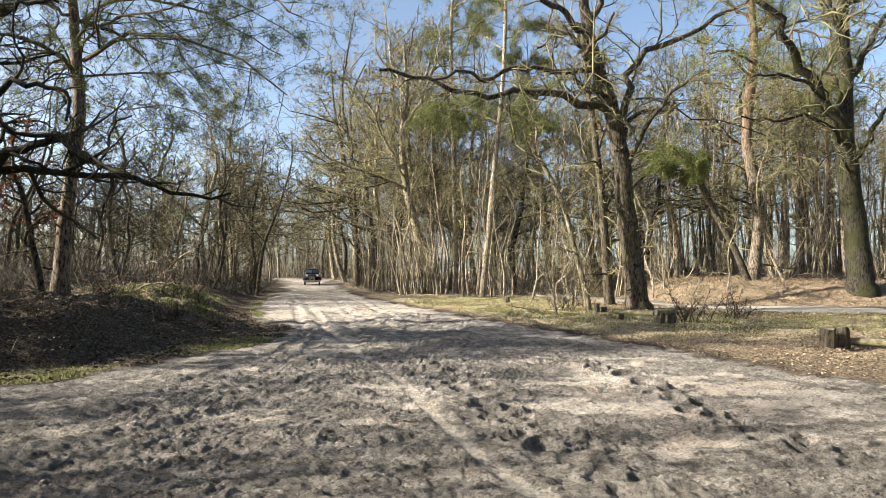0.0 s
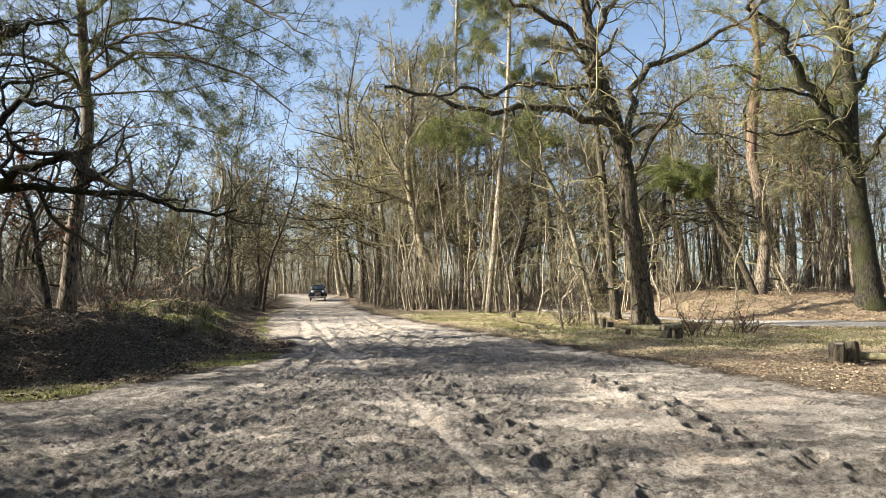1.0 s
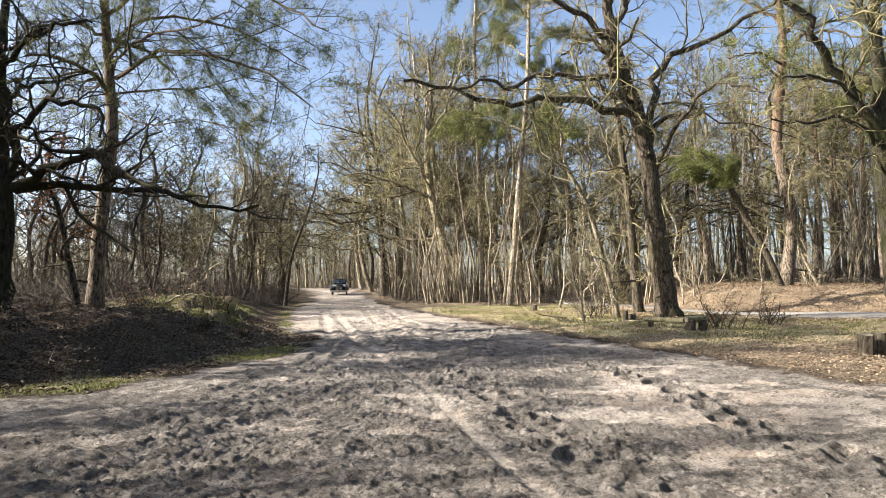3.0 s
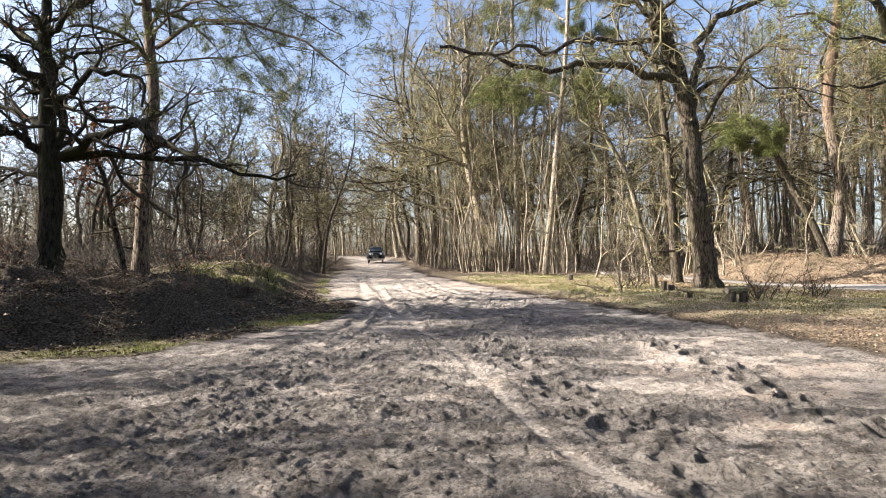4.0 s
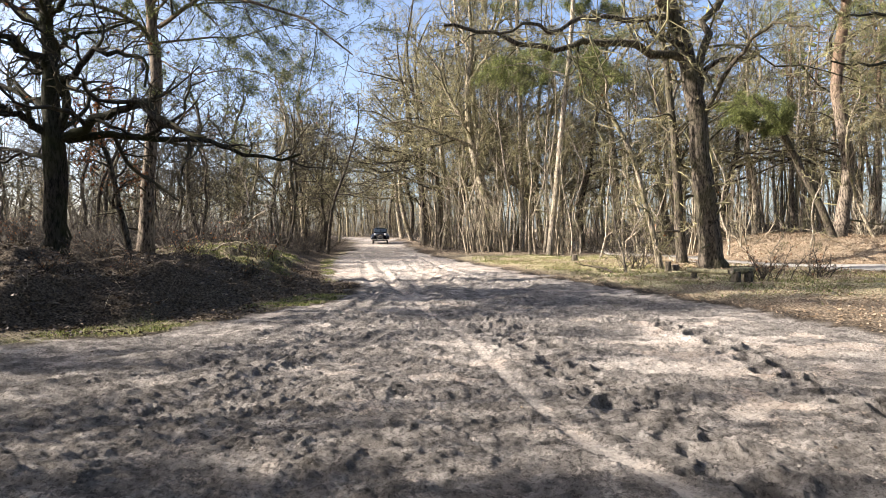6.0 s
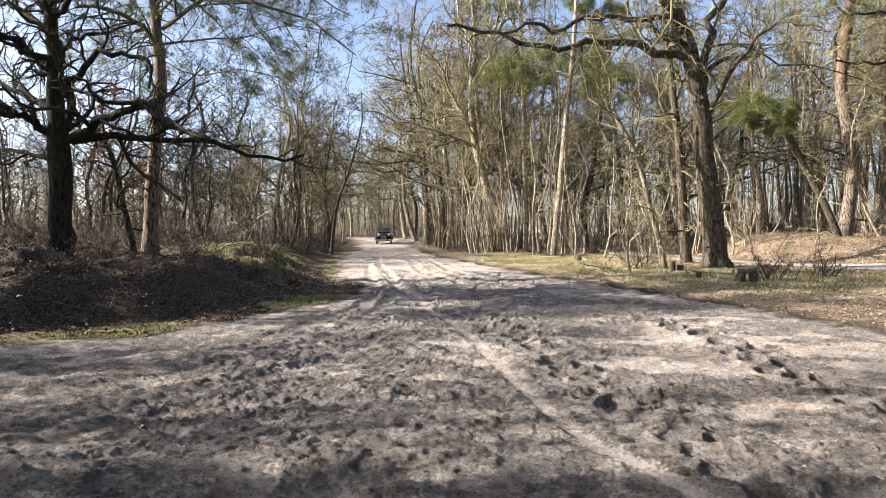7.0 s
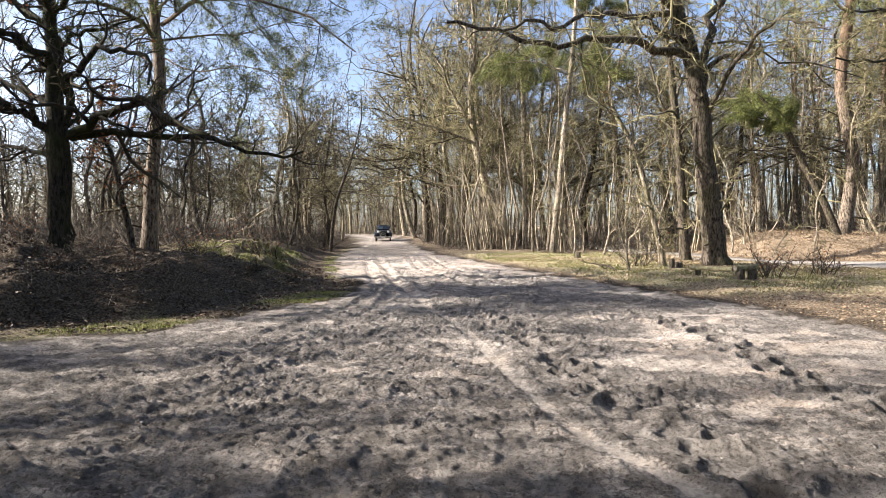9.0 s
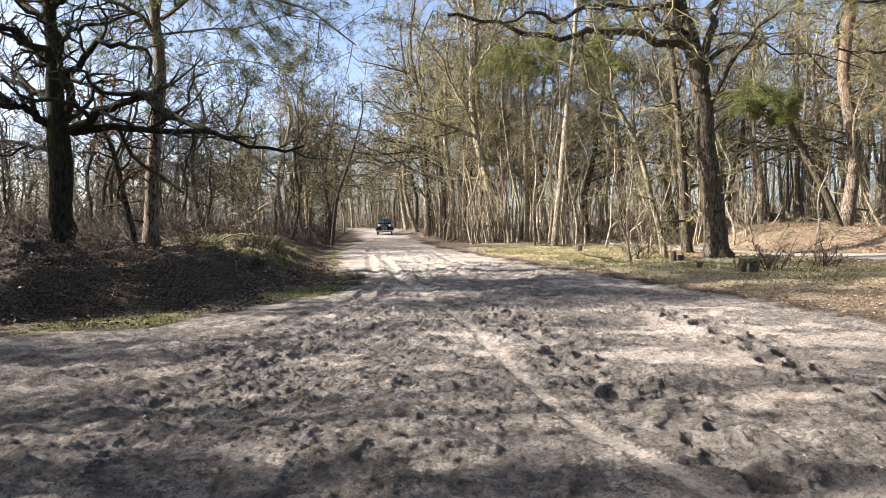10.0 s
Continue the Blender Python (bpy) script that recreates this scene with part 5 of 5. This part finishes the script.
# ---------- grass, fallen leaves and clods ----------
def sampled(g, n, box, cover):
    xs, ys, got = [], [], 0
    while got < n:
        x, y = g.uniform(box[0], box[1], 4 * n), g.uniform(box[2], box[3], 4 * n)
        ok = g.random(4 * n) < cover(x, y)
        xs.append(x[ok])
        ys.append(y[ok])
        got += int(ok.sum())
    return np.concatenate(xs)[:n], np.concatenate(ys)[:n]


def grass(label, n, seed, box, tall):
    g = np.random.default_rng(seed)
    x, y = sampled(g, n, box, lambda x, y: grass_cover(x, y) ** 1.5)
    z = land(x, y)
    a = g.uniform(0, 6.283, n)
    w = 0.006 + 0.0004 * y
    side = np.c_[np.cos(a) * w, np.sin(a) * w, np.zeros(n)]
    base = np.c_[x, y, z - 0.02]
    tip = base + np.c_[g.standard_normal((n, 2)) * tall * 0.45, tall * g.uniform(0.5, 1.4, n)]
    me = mesh_of("grass", [(np.stack([base - side, base + side, tip], axis=1).reshape(-1, 3), np.arange(3 * n).reshape(-1, 3))], GRASS_BLADES, False)
    tagged(new("grass", me), label, "grass", kind="stuff")


grass("short green grass at the foot of the bank", 52000, 301, (-16, -3, 8, 34), 0.05)
grass("sunlit green grass on the low end of the bank", 16000, 303, (-15, -4.5, 16, 36), 0.085)
grass("thin yellow-green grass on the verge", 34000, 302, (-2, 22, 10, 40), 0.08)


def fallen(label, n, seed, box, cover, size, mat=LITTER_LEAVES):
    g = np.random.default_rng(seed)
    x, y = sampled(g, n, box, cover)
    v, f = small_leaves(np.c_[x, y, np.where(into_sand(x, y) > 0.3, surface(x, y) + 0.006, land(x, y) + 0.035)], g, size)
    v = v.reshape(-1, 4, 3)
    v[:, :, 2] = v[:, :1, 2] + (v[:, :, 2] - v[:, :1, 2]) * 0.5
    tagged(new("fallen_leaves", mesh_of("fallen_leaves", [(v.reshape(-1, 3), f)], mat, False)), label, "leaves", kind="stuff")


fallen("tan fallen oak leaves on the mound", 40000, 311, (6, 34, 22, 42), lambda x, y: litter_cover(x, y) * (into_sand(x, y) < 0) * (np.abs(beyond_path(x, y)) > 2.5), 0.10)
fallen("brown fallen leaves on the verge", 36000, 312, (-1, 20, 8, 34), lambda x, y: 0.8 * (into_sand(x, y) < -0.1) * (np.abs(beyond_path(x, y)) > 2.5), 0.065)
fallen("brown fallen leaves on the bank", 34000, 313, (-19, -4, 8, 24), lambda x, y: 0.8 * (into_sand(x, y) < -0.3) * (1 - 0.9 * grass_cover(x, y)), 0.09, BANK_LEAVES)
fallen("scattered leaves on the sand", 350, 314, (-9, 8, 3.5, 26), lambda x, y: 0.8 * (into_sand(x, y) > 0), 0.045, BANK_LEAVES)


def loose_clods(label, n, seed, box, low, high):
    """Loose crumbs of turned-up sand: uneven eight-faced lumps, half sunk in."""
    g = np.random.default_rng(seed)
    x, y = sampled(g, n, box, lambda x, y: np.clip(churned(x, y) * 1.3 - 0.25, 0, 1) ** 1.5 * (into_sand(x, y) > 0.1) * (1 - track_cover(x, y)) * smooth((16 - y) / 5))
    r = g.uniform(low, high, n) * g.uniform(0.6, 1.0, n) * (1 + y / 18)
    shape = np.array([(1, 0, 0), (-1, 0, 0), (0, 1, 0), (0, -1, 0), (0, 0, 1), (0, 0, -1)], float)
    turn = g.uniform(0, 6.283, n)
    c, q = np.cos(turn)[:, None], np.sin(turn)[:, None]
    v = shape[None] * g.uniform(0.6, 1.35, (n, 6, 1)) + g.standard_normal((n, 6, 3)) * 0.22
    v = np.stack([v[..., 0] * c - v[..., 1] * q, v[..., 0] * q + v[..., 1] * c, v[..., 2] * 0.55], axis=-1) * r[:, None, None]
    v += np.stack([x, y, surface(x, y) - 0.2 * r], axis=-1)[:, None, :]
    tri = np.array([(0, 2, 4), (2, 1, 4), (1, 3, 4), (3, 0, 4), (2, 0, 5), (1, 2, 5), (3, 1, 5), (0, 3, 5)])
    f = (np.arange(n)[:, None, None] * 6 + tri[None]).reshape(-1, 3)
    tagged(new("sand_clods", mesh_of("sand_clods", [(v.reshape(-1, 3), f)], CLOD_SAND, True)), label, "clods", kind="stuff")


loose_clods("crumbs of freshly turned grey sand", 12000, 321, (-8, 8, 3.3, 15), 0.007, 0.016)
loose_clods("larger damp clods kicked up along the tracks", 350, 322, (-8, 8, 3.3, 16), 0.015, 0.03)


# ---------- log barriers beside the verge ----------
def log_mesh(name, length, radius, seed, mat):
    """A rough round log along z with cut ends."""
    g = np.random.default_rng(seed)
    n, k = 14, 6
    bm = bmesh.new()
    rings = []
    lobes = 1 + 0.07 * g.standard_normal(n)
    for j in range(k):
        f = j / (k - 1)
        e = 0.93 if j in (0, k - 1) else 1.0
        rings.append([bm.verts.new((radius * e * lobes[i] * (1 + 0.03 * g.standard_normal()) * math.cos(i * 2 * math.pi / n), radius * e * lobes[i] * math.sin(i * 2 * math.pi / n), length * f + (0.012 * g.standard_normal() if j == k - 1 else 0))) for i in range(n)])
    for a, b in zip(rings, rings[1:]):
        for i in range(n):
            bm.faces.new((a[i], a[(i + 1) % n], b[(i + 1) % n], b[i]))
    top = bm.faces.new(rings[-1])
    bottom = bm.faces.new(rings[0][::-1])
    top.material_index = bottom.material_index = 1
    me = bpy.data.meshes.new(name)
    bm.to_mesh(me)
    bm.free()
    me.materials.append(mat)
    me.materials.append(CUT_WOOD)
    return me


def barrier(label, posts, beams, seed):
    """Short posts with logs laid against them."""
    x0, y0 = posts[0][:2]
    root = new("log_barrier")
    root.location = (x0, y0, ground_z(x0, y0))
    tagged(root, label, "barrier", "log barriers along the verge")
    for k, (x, y, h, r) in enumerate(posts):
        p = child("post", log_mesh("post", h + 0.15, r, seed + k, LOG_WOOD), root)
        p.matrix_basis = pose(x - x0, y - y0, ground_z(x, y) - 0.15 - root.location.z, 2.0 * (-1) ** k, 1.5, 40 * k)
    for k, (a, b, r) in enumerate(beams):
        a, b = Vector((*a[:2], ground_z(*a[:2]) + a[2])), Vector((*b[:2], ground_z(*b[:2]) + b[2]))
        p = child("beam", log_mesh("beam", (b - a).length, r, seed + 10 + k, BEAM_WOOD), root, "mossy weathered horizontal log")
        p.matrix_basis = Matrix.Translation(a - root.location) @ (b - a).to_track_quat("Z", "Y").to_matrix().to_4x4()
    return root


barrier("low wooden barrier of short posts with a mossy log", ((6.16, 18.25, 0.33, 0.125), (6.54, 18.42, 0.33, 0.135), (5.62, 20.3, 0.2, 0.08)), (((6.06, 18.42, 0.30), (5.50, 20.5, 0.24), 0.07), ((6.02, 18.18, 0.35), (6.69, 18.50, 0.36), 0.085)), 401)
barrier("low wooden barrier of dark posts beside a fallen log", ((7.60, 12.75, 0.40, 0.145), (8.02, 12.95, 0.40, 0.15)), (((8.12, 13.05, 0.12), (9.6, 12.2, 0.12), 0.08), ((7.62, 12.98, 0.3), (8.05, 13.2, 0.3), 0.07)), 421)
for x, y, h, r, word in ((5.58, 23.3, 0.36, 0.10, "pale short cut post in the verge"), (5.86, 23.5, 0.24, 0.13, "mossy low tree stump in the verge"), (3.07, 30.8, 0.30, 0.13, "dark short wooden post in the grass")):
    ob = new("wooden_post", log_mesh("wooden_post", h + 0.15, r, int(x * 100), LOG_WOOD))
    ob.location = (x, y, ground_z(x, y) - 0.15)
    tagged(ob, word, "post")
# a pale dead branch stuck in the top of the bank
DEAD_BRANCH = dict(trunk=[(-8.55, 19.5, 0.9), (-8.43, 19.5, 1.44), (-8.21, 19.4, 1.79), (-7.81, 19.2, 2.09), (-7.43, 19.0, 2.25)], radii=[0.055, 0.05, 0.042, 0.032, 0.015],
                   limbs=[([(-8.3, 19.4, 1.67), (-8.76, 19.6, 1.89), (-9.13, 19.8, 1.93)], 0.03), ([(-8.91, 18.5, 1.05), (-8.41, 18.4, 1.25), (-7.8, 18.2, 1.30), (-7.2, 18.0, 1.2)], 0.03)])
tree("dead_branch", "pale barkless dead branch on top of the bank", DEAD_BRANCH, rng_of(14), PALE_BARK, PALE_BARK, auto=5, limb_len=0.5, limb_from=0.25, branches=5, twigs=4, sprays=2, gnarl=0.28, least=0.010, category="branch")
# a dead branch lying in the verge and the thin sapling beside it
FALLEN_BRANCH = dict(trunk=[(3.62, 22.4, 0.1), (3.34, 22.6, 0.24), (2.95, 22.9, 0.30), (2.5, 23.2, 0.36)], radii=[0.045, 0.04, 0.03, 0.014], limbs=[([(3.3, 22.6, 0.25), (3.1, 22.9, 0.12), (2.8, 23.3, 0.08)], 0.02)])
tree("dead_branch", "dark dead branch lying in the dry verge grass", FALLEN_BRANCH, rng_of(15), OAK_BARK, SHADED_TWIGS, auto=4, limb_len=0.4, limb_from=0.3, branches=4, twigs=3, sprays=2, gnarl=0.25, least=0.006, category="branch")
SAPLING = dict(trunk=[(3.97, 22.4, 0.1), (3.85, 22.4, 0.75), (3.68, 22.4, 1.35), (3.55, 22.4, 2.05), (3.5, 22.45, 2.9)], radii=[0.055, 0.045, 0.038, 0.026, 0.01])
tree("young_tree", "thin leaning sapling in the dry verge grass", SAPLING, rng_of(16), PALE_BARK, TWIGS, auto=7, limb_len=0.3, limb_from=0.25, branches=4, twigs=4, sprays=2, gnarl=0.25, least=0.006)
# shrubs beside the barrier
for proto, x, y, turn, size in ((BUSHES[1], 7.5, 19.3, 0.3, 0.9), (BUSHES[1], 9.3, 20.6, 1.9, 0.8), (YOUNG[1], 8.0, 19.9, 2.0, 0.42), (YOUNG[1], 9.8, 21.5, 0.7, 0.4), (BUSHES[0], 4.6, 24.5, 1.0, 0.8), (YOUNG[1], 5.0, 25.5, 2.6, 0.7), (YOUNG[0], 6.6, 29.5, 3.6, 0.8), (YOUNG[0], 3.4, 36.0, 1.1, 1.0), (YOUNG[2], 4.6, 33.5, 2.9, 0.8), (YOUNG[1], 5.7, 31.4, 4.6, 1.0), (YOUNG[2], 1.2, 37.6, 0.6, 1.0), (YOUNG[1], 5.9, 27.6, 5.4, 0.85), (YOUNG[0], 10.9, 33.4, 2.0, 0.9), (YOUNG[1], 14.0, 31.6, 3.1, 0.9),
                                (BUSHES[1], -7.6, 19.3, 0.4, 0.9), (BUSHES[1], -9.4, 18.2, 1.4, 0.9), (BUSHES[0], -12.6, 18.3, 2.4, 0.7), (BUSHES[1], -12.8, 14.2, 3.4, 0.8), (BUSHES[1], -9.9, 14.4, 4.4, 0.6), (BUSHES[0], -16.5, 15.5, 0.9, 0.9), (BUSHES[2], -15, 21, 5.0, 0.8), (BUSHES[1], -7.6, 12.2, 0.2, 0.4), (BUSHES[1], -8.8, 11.6, 1.2, 0.5), (BUSHES[0], -7.0, 13.6, 2.2, 0.35), (BUSHES[1], -6.6, 15.6, 3.2, 0.45), (BUSHES[1], -10.3, 12.4, 4.2, 0.5), (BUSHES[0], -9.2, 13.2, 5.2, 0.4), (BUSHES[1], -11.6, 12.0, 0.7, 0.5), (BUSHES[1], -6.1, 17.2, 1.7, 0.4), (BUSHES[0], -13.6, 12.6, 2.7, 0.6)):
    put(proto, x, y, turn, size)


# ---------- the old car on the road ----------
def loft(name, sections, mat, parent, label="", n=20, power=3.2):
    """A rounded hull through sections of (y, half width, low, high)."""
    bm = bmesh.new()
    rings = []
    for y, w, lo, hi in sections:
        ring = []
        for i in range(n):
            a = i * 2 * math.pi / n
            c, s = math.cos(a), math.sin(a)
            ring.append(bm.verts.new((w * math.copysign(abs(c) ** (2 / power), c), y, (lo + hi) / 2 + (hi - lo) / 2 * math.copysign(abs(s) ** (2 / power), s))))
        rings.append(ring)
    for a, b in zip(rings, rings[1:]):
        for i in range(n):
            bm.faces.new((a[i], a[(i + 1) % n], b[(i + 1) % n], b[i]))
    bm.faces.new(rings[0][::-1])
    bm.faces.new(rings[-1])
    bmesh.ops.recalc_face_normals(bm, faces=bm.faces)
    for f in bm.faces:
        f.smooth = True
    return part(name, bm, mat, parent, label)


def ball(name, centre, size, mat, parent, label=""):
    bm = bmesh.new()
    bmesh.ops.create_uvsphere(bm, u_segments=18, v_segments=12, radius=1, matrix=Matrix.Translation(centre) @ Matrix.Diagonal((*size, 1)))
    for f in bm.faces:
        f.smooth = True
    return part(name, bm, mat, parent, label)


def disc(name, centre, radius, width, mat, parent, label=""):
    bm = bmesh.new()
    bmesh.ops.create_cone(bm, cap_ends=True, segments=24, radius1=radius, radius2=radius, depth=width, matrix=Matrix.Translation(centre) @ Matrix.Rotation(math.pi / 2, 4, "Y"))
    bmesh.ops.bevel(bm, geom=[e for e in bm.edges if e.calc_face_angle(0) > 0.8], offset=width * 0.22, segments=2, affect="EDGES")
    return part(name, bm, mat, parent, label)


def block(name, centre, size, mat, parent, label="", turn=(0, 0, 0), soft=0.2):
    bm = bmesh.new()
    bmesh.ops.create_cube(bm, size=1, matrix=Matrix.Diagonal((*size, 1)))
    bmesh.ops.bevel(bm, geom=bm.edges[:], offset=min(size) * soft, segments=2, affect="EDGES")
    bm.transform(pose(*centre, *turn))
    return part(name, bm, mat, parent, label)


def vintage_car(x, y, heading):
    root = new("car")
    root.matrix_basis = pose(x, y, ground_z(x, y) - 0.02, 0, 0, heading)
    tagged(root, "black vintage saloon car with round headlamps on the sandy road", "car")
    loft("body", ((-2.05, 0.5, 0.4, 0.9), (-1.7, 0.72, 0.3, 1.1), (-1.2, 0.8, 0.26, 1.14), (-0.4, 0.82, 0.25, 1.14), (0.45, 0.8, 0.26, 1.12), (0.75, 0.66, 0.28, 1.1), (1.3, 0.46, 0.3, 1.06), (1.95, 0.36, 0.32, 1.0), (2.03, 0.32, 0.36, 0.94)), CAR_PAINT, root)
    loft("roof", ((-1.85, 0.48, 0.95, 1.15), (-1.5, 0.62, 0.98, 1.44), (-0.9, 0.68, 1.0, 1.54), (-0.1, 0.67, 1.0, 1.55), (0.42, 0.64, 1.02, 1.48), (0.64, 0.6, 1.02, 1.2)), CAR_PAINT, root)
    loft("valance", ((1.86, 0.70, 0.26, 0.5), (1.98, 0.74, 0.26, 0.52), (2.06, 0.70, 0.28, 0.5)), CAR_PAINT, root)
    for sx in (-1, 1):
        for wy in (-1.4, 1.45):
            wheel = disc("wheel", (sx * 0.66, wy, 0.34), 0.2, 0.14, CHROME, root, "chrome wheel")
            disc("tyre", (sx * 0.66, wy, 0.34), 0.34, 0.13, RUBBER, wheel)
        loft("fender", ((0.7, 0.12, 0.28, 0.45), (1.05, 0.2, 0.34, 0.74), (1.45, 0.22, 0.40, 0.86), (1.8, 0.2, 0.36, 0.78), (2.05, 0.13, 0.34, 0.6)), CAR_PAINT, root, n=16, power=2.6).location.x = sx * 0.66
        loft("rear_fender", ((-1.95, 0.08, 0.4, 0.55), (-1.6, 0.14, 0.36, 0.74), (-1.2, 0.14, 0.36, 0.74), (-0.8, 0.08, 0.34, 0.5)), CAR_PAINT, root, n=14, power=2.4).location.x = sx * 0.72
        lamp = ball("headlight", (sx * 0.47, 1.78, 0.90), (0.125, 0.16, 0.125), CHROME, root, "round chrome headlamp")
        ball("lens", (sx * 0.47, 1.91, 0.90), (0.105, 0.05, 0.105), LAMP_GLASS, lamp)
        block("windscreen_pane", (sx * 0.29, 0.63, 1.27), (0.53, 0.02, 0.29), GLASS, root, "dark glass windscreen pane", (24, 0, -4 * sx))
        block("side_window", (sx * 0.665, -0.05, 1.28), (0.03, 0.75, 0.26), GLASS, root, "dark side window", (0, -6 * sx, 0))
        for k in range(2):
            block("grille_bar", (sx * 0.13, 2.05, 0.58 + 0.16 * k), (0.32, 0.03, 0.05), CHROME, root, "chrome chevron", (0, 38 * sx, 0))
    block("grille", (0, 2.02, 0.68), (0.52, 0.05, 0.5), RUBBER, root, "dark radiator grille")
    block("bumper", (0, 2.2, 0.40), (1.66, 0.05, 0.10), CHROME, root, "chrome bumper bar", soft=0.3)
    block("plate", (0, 2.24, 0.40), (0.42, 0.02, 0.09), PLATE_GREY, root, "grey number plate")
    return root


vintage_car(-12.4, 60.9, 191)
